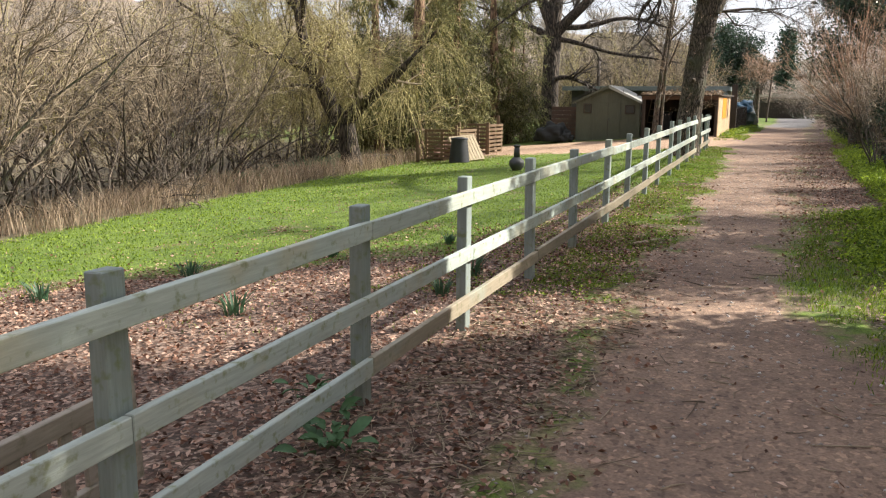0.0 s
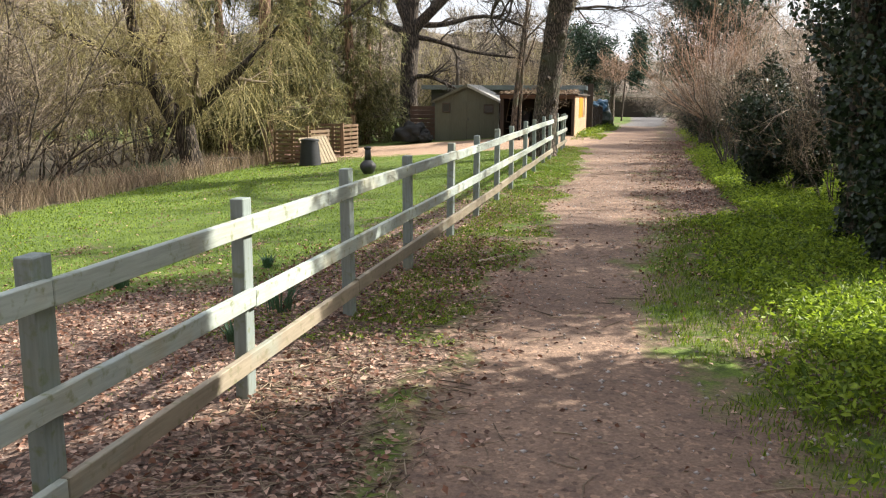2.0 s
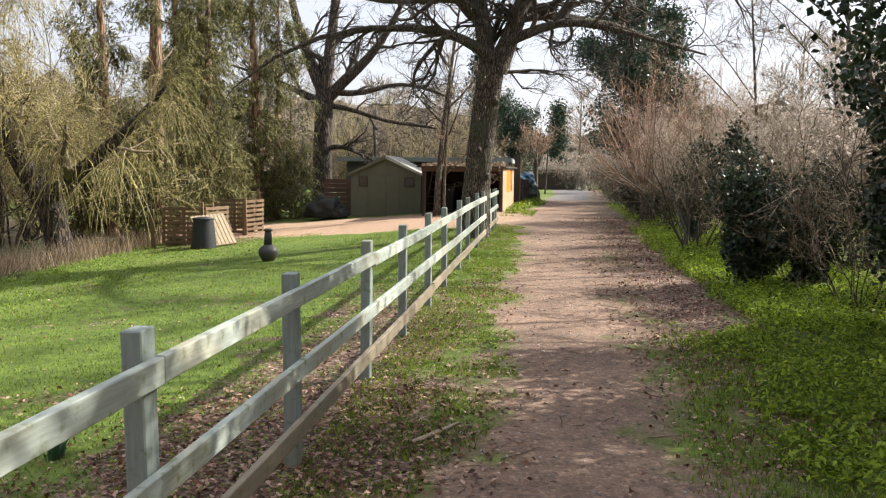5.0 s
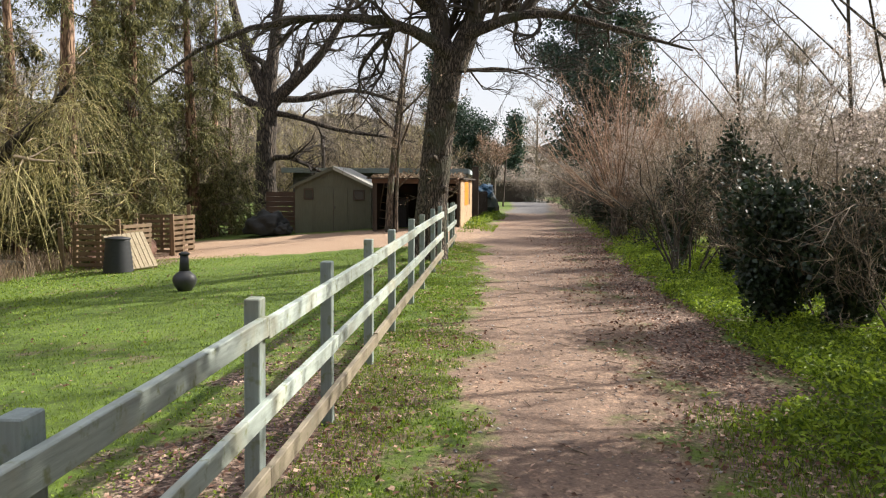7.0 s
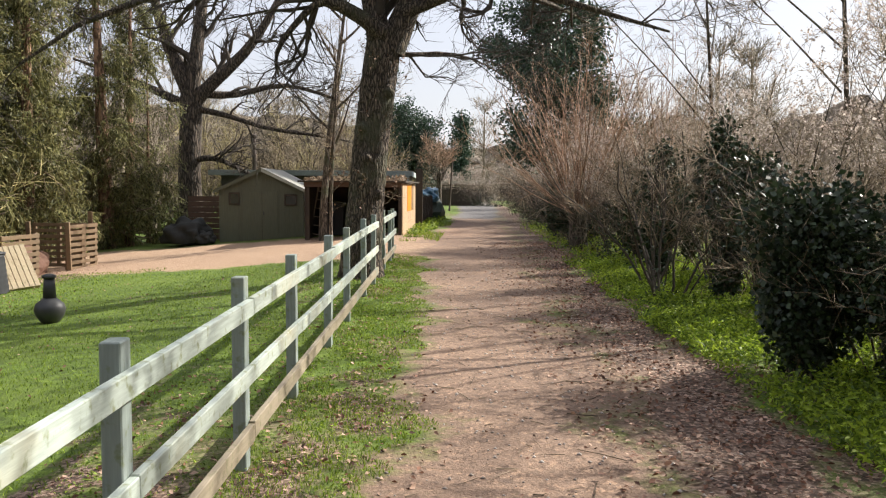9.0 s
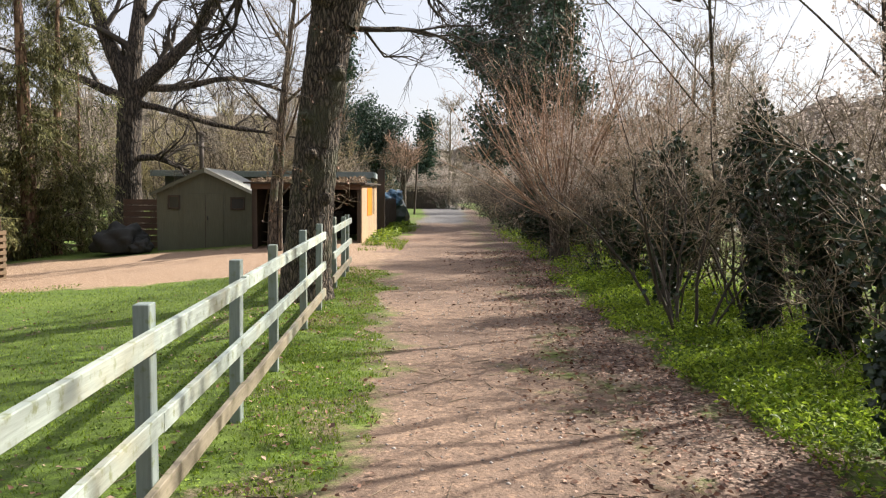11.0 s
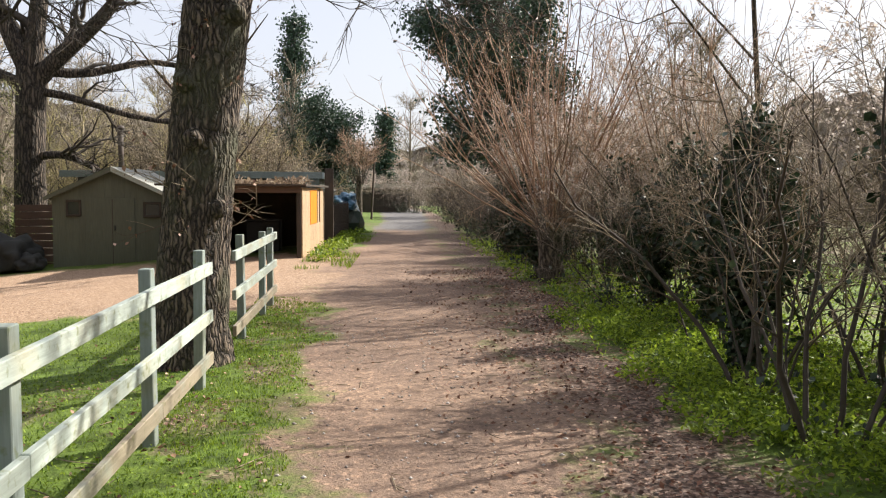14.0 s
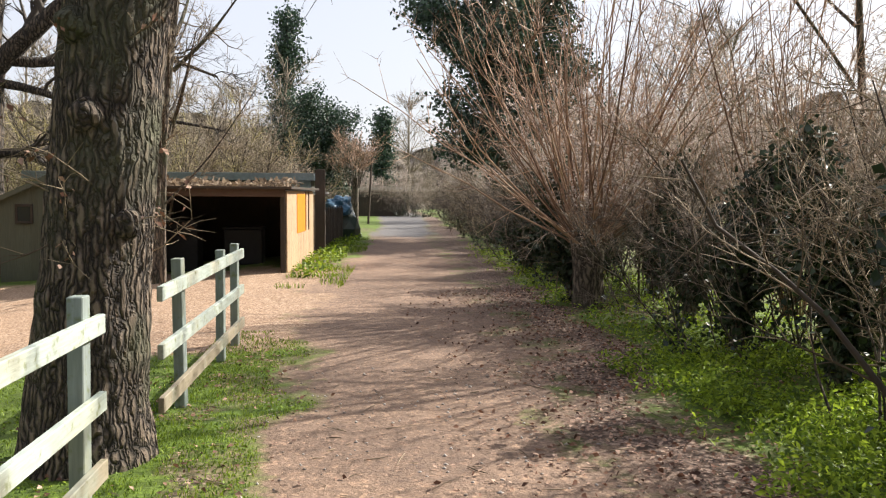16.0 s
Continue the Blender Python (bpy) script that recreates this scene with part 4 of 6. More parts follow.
def build_oak():
    rng = np.random.default_rng(11)
    limbs = [
        ([(0.04, 0, -0.2), (0.05, 0, 0.35), (0.12, 0, 1.2), (0.22, 0, 2.3), (0.36, 0, 3.4), (0.46, 0, 4.15)], [0.43, 0.345, 0.305, 0.295, 0.295, 0.29], 22),
        ([(0.40, 0, 3.8), (0.28, 0, 4.3), (0.2, 0, 4.85), (0.09, 0.1, 5.5), (-0.2, 0.4, 7.6), (-0.6, 0.6, 9.5)], [0.24, 0.19, 0.18, 0.17, 0.13, 0.05], 10),
        ([(0.52, 0, 3.8), (0.75, 0, 4.3), (0.97, 0, 4.85), (1.15, 0.1, 5.6), (1.8, 0.1, 6.8), (2.2, 0.6, 8.8)], [0.27, 0.22, 0.20, 0.19, 0.15, 0.05], 10),
        ([(0.42, -0.22, 4.05), (0.1, -0.4, 4.33), (-0.35, -0.5, 4.5), (-0.7, -0.55, 4.65), (-1.5, -0.6, 4.74), (-3.1, -0.7, 4.72), (-4.4, -0.8, 4.25), (-5.2, -0.9, 3.4)], [0.15, 0.12, 0.105, 0.095, 0.08, 0.06, 0.045, 0.02], 8),
        ([(-0.35, -0.5, 4.5), (-0.6, -0.6, 4.5), (-0.98, -0.55, 4.1), (-1.36, -0.5, 3.65), (-1.25, -0.4, 3.3)], [0.075, 0.065, 0.05, 0.04, 0.015], 7),
        ([(0.72, -0.1, 4.4), (1.38, -0.3, 4.6), (1.9, -0.4, 4.85), (2.7, -0.5, 4.75), (3.95, -0.7, 4.3), (5.0, -0.8, 4.0)], [0.13, 0.11, 0.09, 0.07, 0.045, 0.02], 8),
        ([(-0.1, 0.2, 5.4), (-1.0, 0.6, 5.6), (-2.2, 1.2, 5.5), (-3.6, 1.5, 6.0), (-5.0, 1.5, 6.2)], [0.13, 0.10, 0.08, 0.06, 0.02], 8),
        ([(1.2, 0, 5.5), (2.2, -0.4, 5.6), (3.4, -0.7, 5.5), (4.8, -0.9, 5.4), (6.2, -1.0, 5.1)], [0.16, 0.13, 0.10, 0.07, 0.02], 8),
        ([(0.95, 0, 4.95), (1.6, 0.8, 5.2), (2.6, 1.8, 5.2), (3.6, 3.0, 5.3), (4.6, 4.2, 5.1)], [0.14, 0.11, 0.08, 0.05, 0.02], 8),
        ([(1.6, 0, 6.1), (2.8, -1.5, 6.6), (3.8, -2.6, 6.9), (4.8, -4.0, 6.8)], [0.14, 0.10, 0.07, 0.02], 8),
        ([(0.0, 0, 5.0), (-0.8, -1.2, 5.8), (-1.6, -2.4, 6.6), (-2.6, -3.6, 7.2)], [0.14, 0.10, 0.07, 0.02], 8),
        # five upper limbs out of view, added to cast shade bands on the lawn
        ([(1.5, 0.1, 6.3), (0.8, 1.2, 7.6), (0.2, 2.6, 9.0), (-0.6, 4.0, 10.4)], [0.15, 0.12, 0.09, 0.03], 8),
        ([(1.7, 0.1, 6.8), (3.0, 0.8, 8.2), (4.2, 1.6, 9.6), (5.2, 2.4, 11.0)], [0.14, 0.11, 0.08, 0.03], 8),
        ([(-0.2, 0.4, 7.4), (0.2, -0.9, 8.8), (0.9, -2.0, 10.2), (1.6, -3.0, 11.6)], [0.12, 0.1, 0.07, 0.03], 8),
        ([(-0.3, 0.4, 7.6), (-1.6, 1.2, 8.8), (-3.0, 1.8, 9.8), (-4.4, 2.4, 10.6)], [0.12, 0.09, 0.07, 0.03], 8),
        ([(2.1, 0.5, 8.4), (2.4, 0.8, 10.0), (2.2, 1.2, 11.8), (2.5, 1.4, 13.5)], [0.10, 0.09, 0.06, 0.02], 8),
        ([(0.40, 0.1, 3.9), (0.75, 0.5, 3.75), (1.3, 0.9, 3.95), (2.0, 1.2, 3.9), (2.6, 1.6, 3.6)], [0.05, 0.045, 0.035, 0.02, 0.01], 6),
    ]
    t, a, b, c = tree_from(limbs, "oak_tree", "large bare oak growing in the fence line", (M_OAK, M_LIMB), rng, 0.005, ((9, 2.1, 50), (7, 1.1, 45), (7, 0.55, 40)))
    # thin shoots on the trunk
    trunk = line([(0, 0, 0.8), (0.2, 0, 2.3), (0.4, 0, 3.9)], [0.31, 0.31, 0.31], 8)
    s = sprout(rng, *trunk, 46, 0.0, 1.0, 0.9, 85, 0.05, 5, 0.3, 0.02, 0.007)
    u = sprout(rng, *s, 5, 0.4, 1.0, 0.3, 45, 0.0, 3, 0.3, 0.6, 0.003)
    Soup().tubes(s, 4).tubes(u, 3).make("bark_shoot_growth", M_TWIG, t, kind="stuff", label="thin shoots from the bark")
    C = along(rng, s[0], 4, 0.6, 1.0, 0.03)
    Soup().add(*leaf_quads(rng, C, 0.05)).make("dead_leaf_growth", M_LITTER, t, kind="stuff")
    # burrs on the bark
    for x, y, z, r in ((0.5, -0.2, 3.1, 0.12), (0.16, -0.28, 2.0, 0.1), (0.1, -0.25, 2.5, 0.1), (0.35, -0.21, 1.4, 0.08)):
        bm = bmesh.new()
        bmesh.ops.create_icosphere(bm, subdivisions=3, radius=r, matrix=Matrix.Translation((x, y, z)))
        for v in bm.verts:
            v.co += v.normal * 0.25 * r * noise.noise(v.co * 14)
        part("burr", bm, M_OAK, t)
    put(t, -1.95, 23.7)


build_oak()


def build_willow():
    rng = np.random.default_rng(12)
    limbs = [
        ([(0.1, 0, -0.3), (0.1, 0, 0.2), (-0.02, 0, 0.8), (-0.15, 0, 1.3), (-0.25, 0, 1.65)], [0.42, 0.34, 0.30, 0.33, 0.34], 16),
        ([(-0.3, 0, 1.5), (-0.7, 0, 2.1), (-1.2, 0, 2.9), (-1.6, 0.1, 3.9), (-2.0, 0.2, 5.2), (-2.1, 0.2, 7.0)], [0.3, 0.25, 0.22, 0.17, 0.12, 0.05], 10),
        ([(-0.1, 0, 1.55), (0.4, -0.1, 1.9), (0.8, -0.2, 2.2), (1.5, -0.3, 2.75), (2.3, -0.5, 3.2), (3.2, -0.6, 4.2)], [0.24, 0.2, 0.17, 0.15, 0.11, 0.03], 10),
        ([(-1.3, 0, 3.1), (-2.2, -0.8, 3.6), (-3.4, -1.6, 4.2), (-4.8, -2.2, 5.2)], [0.14, 0.1, 0.07, 0.03], 8),
        ([(-1.7, 0.1, 4.3), (-1.0, -0.9, 5.4), (-0.4, -1.6, 6.4), (0.6, -2.0, 7.2)], [0.12, 0.09, 0.06, 0.03], 8),
        ([(-1.9, 0.2, 5.0), (-3.0, 0.4, 6.0), (-4.4, 0.6, 6.8)], [0.1, 0.07, 0.03], 8),
        ([(-0.9, 0, 2.5), (-1.6, -0.3, 2.7), (-2.6, -0.6, 2.5), (-3.8, -0.8, 2.2)], [0.07, 0.05, 0.04, 0.02], 6),
    ]
    t, a, b, c = tree_from(limbs, "willow_tree", "leaning forked willow with yellowish hanging shoots on the lawn edge", (M_WILLOW, M_TWIG), rng, 0.006, ((7, 1.9, 60), (4, 1.1, 50), (3, 0.5, 40)), 0.1)
    w = sprout(rng, b[0], b[1], 18, 0.2, 1.0, 2.5, 60, -0.42, 6, 0.08, 0.5, 0.007)
    C = along(rng, w[0], 3, 0.3, 1.0, 0.01)
    Soup().tubes(w, 3).add(*leaf_quads(rng, C, 0.09, 2.0, 0.3)).make("shoot_curtain", M_WILLOWTWIG, t, kind="stuff", label="yellow-green hanging shoots")
    put(t, -12.2, 23.9)


build_willow()


def conifer(seed, h, r, name, label, low=3.2, spread=2.2, dense=1.0, lean=0.0, leaf=M_CONIFER):
    rng = np.random.default_rng(seed)
    t = tagged(new(name), label, "tree")
    trunk = line([(0, 0, -0.3), (0.03, 0, 0.3), (lean * 0.3, 0, h * 0.3), (lean, 0, h)], [r * 1.35, r * 1.05, r * 0.9, r * 0.2], 12)
    Soup().tubes(trunk, 12).make("trunk", M_PINE, t)
    lo = low / h
    a = sprout(rng, *trunk, int(30 * dense), lo, 0.97, spread, 85, -0.02, 6, 0.12, 0.18, 0.015, 0.55)
    snag = sprout(rng, *trunk, 10, 0.12, lo, 0.8, 80, -0.05, 4, 0.2, 0.1, 0.01)
    b = sprout(rng, a[0], a[1], 9, 0.15, 1.0, 1.1, 60, -0.28, 4, 0.15, 0.6, 0.007)
    Soup().tubes(a, 4).tubes(snag, 4).tubes(b, 3).make("branchwork", M_TWIG, t, kind="stuff", label="drooping branches")
    c = sprout(rng, b[0], b[1], int(8 * dense), 0.1, 1.0, 0.75, 45, -0.6, 3, 0.1, 0.9, 0.012)
    C = along(rng, c[0], 3, 0.0, 1.0, 0.04)
    Soup().points(c).add(*leaf_quads(rng, C, 0.13, 1.2, 0.3)).make("crown", leaf, t, kind="stuff", label="hanging evergreen sprays")
    return t


def build_pines():
    L = "tall conifer with a bare reddish lower trunk beside the compost bay"
    for k, (x, y, h, r, low) in enumerate(((-11.75, 28.3, 15, 0.25, 3.4), (-12.55, 32.3, 15, 0.18, 3.8), (-12.15, 32.8, 14, 0.15, 3.6), (-11.75, 32.4, 15, 0.17, 3.5), (-11.6, 37.6, 14, 0.24, 2.9), (-11.15, 38.3, 12, 0.15, 2.8), (-10.9, 39.5, 8, 0.08, 2.5), (-14.0, 30.0, 15, 0.2, 3.6), (-13.4, 35.5, 15, 0.2, 3.6))):
        put(conifer(30 + k, h * 0.75, r, "conifer_tree", L, low, 2.2, 1.35 if k != 6 else 0.5, 0.3 * (-1) ** k), x, y, 50 * k)


build_pines()


def build_far_oak():
    rng = np.random.default_rng(13)
    limbs = [
        ([(0, 0, -0.3), (0, 0, 0.5), (-0.05, 0, 2.5), (0.05, 0, 4.4), (0.1, 0, 5.6)], [0.62, 0.5, 0.42, 0.42, 0.42], 16),
        ([(0.1, 0, 5.3), (-0.5, 0, 6.6), (-1.1, 0, 8.2), (-1.6, 0, 10.5), (-2.0, 0, 13)], [0.3, 0.26, 0.2, 0.14, 0.05], 9),
        ([(0.1, 0, 5.4), (0.3, 0, 7.2), (0.5, 0.4, 9.2), (0.6, 0.6, 13)], [0.3, 0.26, 0.2, 0.05], 9),
        ([(0.2, 0, 5.2), (1.0, -0.2, 6.0), (2.2, -0.3, 6.9), (3.2, -0.3, 8.3), (4.2, -0.2, 10.5)], [0.28, 0.25, 0.2, 0.14, 0.05], 9),
        ([(0.6, 0, 5.5), (1.8, 0.2, 5.4), (3.0, 0.2, 5.9), (4.2, 0.2, 5.9), (6.0, 0.2, 5.2)], [0.16, 0.13, 0.1, 0.08, 0.03], 9),
        ([(0.4, 0, 4.9), (1.6, -0.4, 4.7), (3.0, -0.5, 4.1), (4.6, -0.6, 4.0), (6.2, -0.7, 3.7)], [0.13, 0.1, 0.08, 0.06, 0.02], 8),
        ([(0.3, -0.1, 3.0), (1.0, -0.3, 3.1), (1.7, -0.4, 2.8), (2.6, -0.5, 2.35)], [0.13, 0.11, 0.09, 0.05], 8),
        ([(0, 0, 5.0), (-1.2, 0, 5.6), (-2.6, 0, 6.2), (-4.4, 0, 6.8)], [0.2, 0.15, 0.1, 0.04], 8),
    ]
    t, a, b, c = tree_from(limbs, "oak_tree", "broad bare oak beyond the gravel, behind the conifers", (M_WILLOW, M_LIMB), rng, 0.008, ((7, 2.4, 50), (6, 1.3, 45), (5, 0.6, 40)))
    put(t, -10.1, 42.0)


build_far_oak()


def build_birches():
    for k, (x, y, h, r, lean) in enumerate(((-3.92, 34.0, 8.5, 0.11, 0.9), (-3.6, 33.2, 6.5, 0.05, 0.3))):
        rng = np.random.default_rng(50 + k)
        limbs = [([(0, 0, -0.2), (0, 0, 1.0), (lean * 0.3, 0, h * 0.45), (lean, 0, h)], [r * 1.3, r, r * 0.7, r * 0.15], 10)]
        for q in range(9):
            z = h * (0.22 + 0.075 * q)
            an = rng.uniform(0, 6.28)
            ln = 1.7 * (1 - q / 14)
            x1 = lean * (z / h) * 0.9
            limbs.append(([(x1, 0, z), (x1 + 0.5 * ln * math.cos(an), 0.5 * ln * math.sin(an), z + 0.45 * ln), (x1 + ln * math.cos(an), ln * math.sin(an), z + 1.1 * ln)], [r * 0.4, r * 0.28, 0.008], 6))
        t, *_ = tree_from(limbs, "young_tree", "slender bare young tree before the timber shelter", (M_BARK, M_TWIG), rng, 0.004, ((5, 0.8, 45), (5, 0.45, 45), (4, 0.25, 40)))
        put(t, x, y)


build_birches()


def ivy_tree(seed, h, r, lean, leaves, name="ivy_clad_tree", label="dead-looking trunk wrapped in dark glossy ivy in the hedge", spread=0.35, top=0.75, stems_n=1, bare=0.0, size=0.075):
    rng = np.random.default_rng(seed)
    t = tagged(new(name), label, "tree")
    S = []
    for k in range(stems_n):
        a = rng.uniform(0, 6.28)
        o = 0.25 * k
        S.append(line([(o * math.cos(a), o * math.sin(a), -0.2), (o * math.cos(a), o * math.sin(a), 0.5), (lean * 0.5 + o * math.cos(a), o * math.sin(a) * 1.6, h * 0.5), (lean + 0.3 * math.sin(a), 0.3 * math.cos(a), h)], [r * 1.3, r, r * 0.8, r * 0.3], 10))
    P, R = np.concatenate([a for a, _ in S]), np.concatenate([b for _, b in S])
    for k in range(len(P)):
        Soup().tubes((P[k:k + 1], R[k:k + 1]), 10).make("trunk", M_BARK, t)
    a = sprout(rng, P, R, 12, max(0.35, bare), 1.0, (0.28 * h if h < 6.5 else 1.6), 60, 0.05, 5, 0.25, 0.35, 0.01)
    b = sprout(rng, *a, 7, 0.2, 1.0, 0.6, 45, 0.0, 4, 0.25, 0.6, 0.004)
    Soup().tubes(a, 5).tubes(b, 3).make("branchwork", M_TWIG, t, kind="stuff", label="bare side branches")
    C = along(rng, P, leaves // stems_n, bare, 1.0, 0.0)
    f = np.clip((C[:, 2]) / h, 0, 1)
    wide = spread * (0.32 + 0.68 * np.clip((f - 0.12) / 0.4, 0, 1)) * (1 - 0.55 * np.clip((f - 0.85) / 0.15, 0, 1)) * (0.8 + 0.3 * np.sin(9 * f + seed))
    an = rng.uniform(0, 2 * np.pi, len(C))
    rad = wide * (0.55 + 0.5 * rng.uniform(0, 1, len(C)) + 0.22 * np.sin(3 * an + 7 * f))
    C = C + np.stack([np.cos(an) * rad, np.sin(an) * rad, rng.normal(size=len(C)) * 0.10], 1)
    C2 = along(rng, a[0], leaves // 60, 0.0, top, 0.09)
    Soup().add(*leaf_quads(rng, np.concatenate([C, C2]), size, 0.3, 0.8)).make("ivy", M_IVY, t, kind="stuff", label="dark glossy ivy leaves")
    return t


def shrub(seed, name, label, mat, n=12, spread=0.35, h=3.0, lean=30, r=0.022, m1=7, l1=1.0, m2=7, l2=0.45, m3=0, buds=0, ivy=0, twig=0.0035, up=0.03, stem_mat=None):
    rng = np.random.default_rng(seed)
    t = tagged(new(name), label, "shrub")
    s = stems(rng, n, spread, h, lean, r, 8 if n <= 16 else 6, 0.15 if n <= 16 else 0.09, up)
    if n <= 16:
        for k in range(n):
            Soup().tubes((s[0][k:k + 1], s[1][k:k + 1]), 5).make("stem", stem_mat or M_BARK, t)
    else:
        Soup().tubes(s, 5).make("stem_fan", stem_mat or M_BARK, t, kind="stuff", label="fan of long straight shoots")
    a = sprout(rng, *s, m1, 0.32, 1.0, l1, 40, 0.05, 4, 0.18, 0.5, twig * 1.6)
    b = sprout(rng, *a, m2, 0.1, 1.0, l2, 45, 0.02, 3 if not m3 else 2, 0.2, 0.6, twig)
    c = Soup().tubes(a, 3).tubes(b, 3)
    last = b
    if m3:
        last = sprout(rng, *b, m3, 0.1, 1.0, l2 * 0.6, 45, 0.0, 2, 0.1, 0.8, twig * 0.8)
        c.points(last)
    c.make("twig_growth", mat, t, kind="stuff", label="fine tangled twigs")
    if buds:
        C = along(rng, last[0], buds, 0.2, 1.0, 0.01)
        C = C[C[:, 2] > 1.5]
        Soup().add(*leaf_quads(rng, C, 0.03, 0, 0.9)).make("bud_growth", M_BUD, t, kind="stuff", label="pale opening buds")
    if ivy:
        C = along(rng, s[0], ivy // n, 0.0, 0.6, 0.08)
        Soup().add(*leaf_quads(rng, C, 0.06, 0.3, 0.8)).make("ivy", M_IVY, t, kind="stuff", label="ivy on the stems")
    return t


# ---- hedge on the other side of the path ----
def build_hedge():
    rng = random.Random(21)
    # ivy-clad trunks
    L = "short stump smothered in dark glossy ivy at the hedge foot"
    put(ivy_tree(60, 6.6, 0.16, -0.5, 16000, spread=1.2, stems_n=3), 2.75, 11.3)
    put(ivy_tree(67, 5.6, 0.13, 0.2, 11000, spread=0.85), 3.2, 9.9)
    # the next four are unseen, added to shade the near path and fence
    put(ivy_tree(61, 6.6, 0.15, -0.2, 15000, spread=1.1, stems_n=2, bare=0.45, size=0.11), 3.5, 7.2)
    put(ivy_tree(68, 5.8, 0.13, -0.1, 18000, spread=1.4, bare=0.32, size=0.1), 3.2, 5.5)
    put(ivy_tree(69, 7.4, 0.13, 0.1, 18000, spread=1.5, bare=0.38, size=0.1), 4.7, 6.3)
    put(ivy_tree(70, 6.0, 0.13, 0.1, 12000, spread=1.2, bare=0.3, size=0.1), 3.4, 2.2)
    put(ivy_tree(62, 1.55, 0.12, 0.1, 9000, label=L, spread=0.6, size=0.06), 2.5, 16.5)
    put(ivy_tree(71, 1.6, 0.12, -0.1, 9000, label=L, spread=0.66, size=0.06), 3.1, 15.9)
    put(ivy_tree(74, 2.9, 0.12, -0.1, 12000, spread=0.9), 3.4, 12.9)
    put(ivy_tree(75, 2.3, 0.12, 0.0, 8000, label=L, spread=0.75, size=0.065), 2.7, 9.8)
    # also out of view, added to shade the ground before the hedge
    put(ivy_tree(76, 6.2, 0.14, 0.2, 16000, spread=1.5, size=0.1), 5.1, 11.6)
    put(ivy_tree(63, 1.8, 0.11, -0.2, 3000, label=L, spread=0.4, bare=0.15), 3.4, 19.4)
    put(ivy_tree(64, 2.3, 0.10, 0.1, 3600, label=L, spread=0.4, bare=0.15), 3.25, 20.6)
    put(ivy_tree(65, 2.1, 0.10, 0.1, 3800, label=L, spread=0.42, bare=0.15), 2.85, 22.6)
    put(ivy_tree(72, 2.0, 0.08, 0.0, 3000, label=L, spread=0.36, bare=0.15), 3.5, 24.8)
    put(ivy_tree(66, 1.6, 0.13, -0.1, 6000, label=L, spread=0.5, bare=0.0), 2.8, 30.2)
    for k, (x, y) in enumerate(((3.5, 26.6), (3.7, 28.3), (3.3, 32.4), (3.5, 36.6), (3.7, 39.2), (4.3, 25.6), (4.2, 30.8))):
        put(ivy_tree(78 + k + (k > 1) * 20, 1.9, 0.07, 0.1, 2600, label=L, spread=0.5, bare=0.22), x, y)
    put(ivy_tree(73, 1.6, 0.12, 0.1, 5000, label=L, spread=0.6, bare=0.0), 3.0, 34.5)
    # near leafy screen before the first view of the hedge
    kinds = [
        shrub(70, "bare_shrub", "tangled bare brown hedge shrub", M_TWIG, 12, 0.4, 2.7, 42, r=0.015, m1=9, m2=6, m3=2),
        shrub(71, "bare_shrub", "tangled bare brown hedge shrub", M_TWIGPALE, 12, 0.4, 2.9, 40, r=0.014, m1=9, m3=2),
        shrub(72, "blackthorn_shrub", "blackthorn in pale bud in the hedge", M_TWIGPALE, 10, 0.4, 3.2, 40, r=0.014, m1=9, m2=7, m3=3, buds=5),
        shrub(73, "blackthorn_shrub", "blackthorn in pale bud in the hedge", M_TWIGPALE, 9, 0.3, 3.9, 34, r=0.015, m1=10, l1=1.2, m2=7, m3=3, buds=5),
        shrub(74, "hazel_shrub", "pale slender-stemmed shrub at the path edge", M_TWIG, 8, 0.2, 2.5, 24, r=0.022, stem_mat=M_LIMB, m3=0, ivy=150),
        shrub(75, "bramble_thicket", "low dark bramble thicket in the hedge", M_TWIGDARK, 14, 0.5, 1.9, 42, r=0.011, m2=6, m3=2, ivy=700),
    ]
    spots = []
    y = 11.5
    while y < 58:
        bend = 0.035 * max(y - 36, 0)
        if y < 26:
            rows = ((3.5, (4, 0, 0)), (4.7, (0, 3, 2)), (6.6, (2, 3)))
        else:
            rows = ((3.3 + bend, (5, 0, 5)), (4.0 + bend, (5, 0, 1, 2)), (5.4 + bend, (1, 2, 3)))
        for x, pool in rows:
            spots.append((x + rng.uniform(-0.3, 0.3), y + rng.uniform(-0.5, 0.5), rng.choice(pool), rng.uniform(0.85, 1.15)))
        y += 2.5 if y < 26 else 1.5 if y < 36 else 2.4
    spots += [(2.6, 20.9, 4, 1.0), (2.75, 22.0, 4, 0.95), (4.2, 13.0, 5, 1.3), (4.2, 18.4, 5, 1.1), (4.0, 21.0, 1, 1.1), (4.2, 23.6, 1, 1.0), (5.0, 16.5, 2, 1.1)]
    used = set()
    for x, y, k, s in spots:
        if (x < 3.6 and 27 < y < 31.6) or (x < 3.2 and y < 16):
            continue
        m = pose(x, y, gz(x, y), 0, 0, rng.uniform(0, 360)) @ Matrix.Scale(s, 4)
        if k not in used:
            used.add(k)
            kinds[k].matrix_world = m
            continue
        copy_thing(kinds[k], m)
    # tall bare trees behind the hedge
    for k, (x, y, h) in enumerate(((5.6, 14.5, 7.5), (5.2, 19.5, 8.5), (6.3, 23.5, 9.0), (5.4, 27.5, 8.0), (6.8, 13.0, 9.0), (6.9, 17.0, 9.0), (7.2, 21.5, 9.0))):
        r = np.random.default_rng(200 + k)
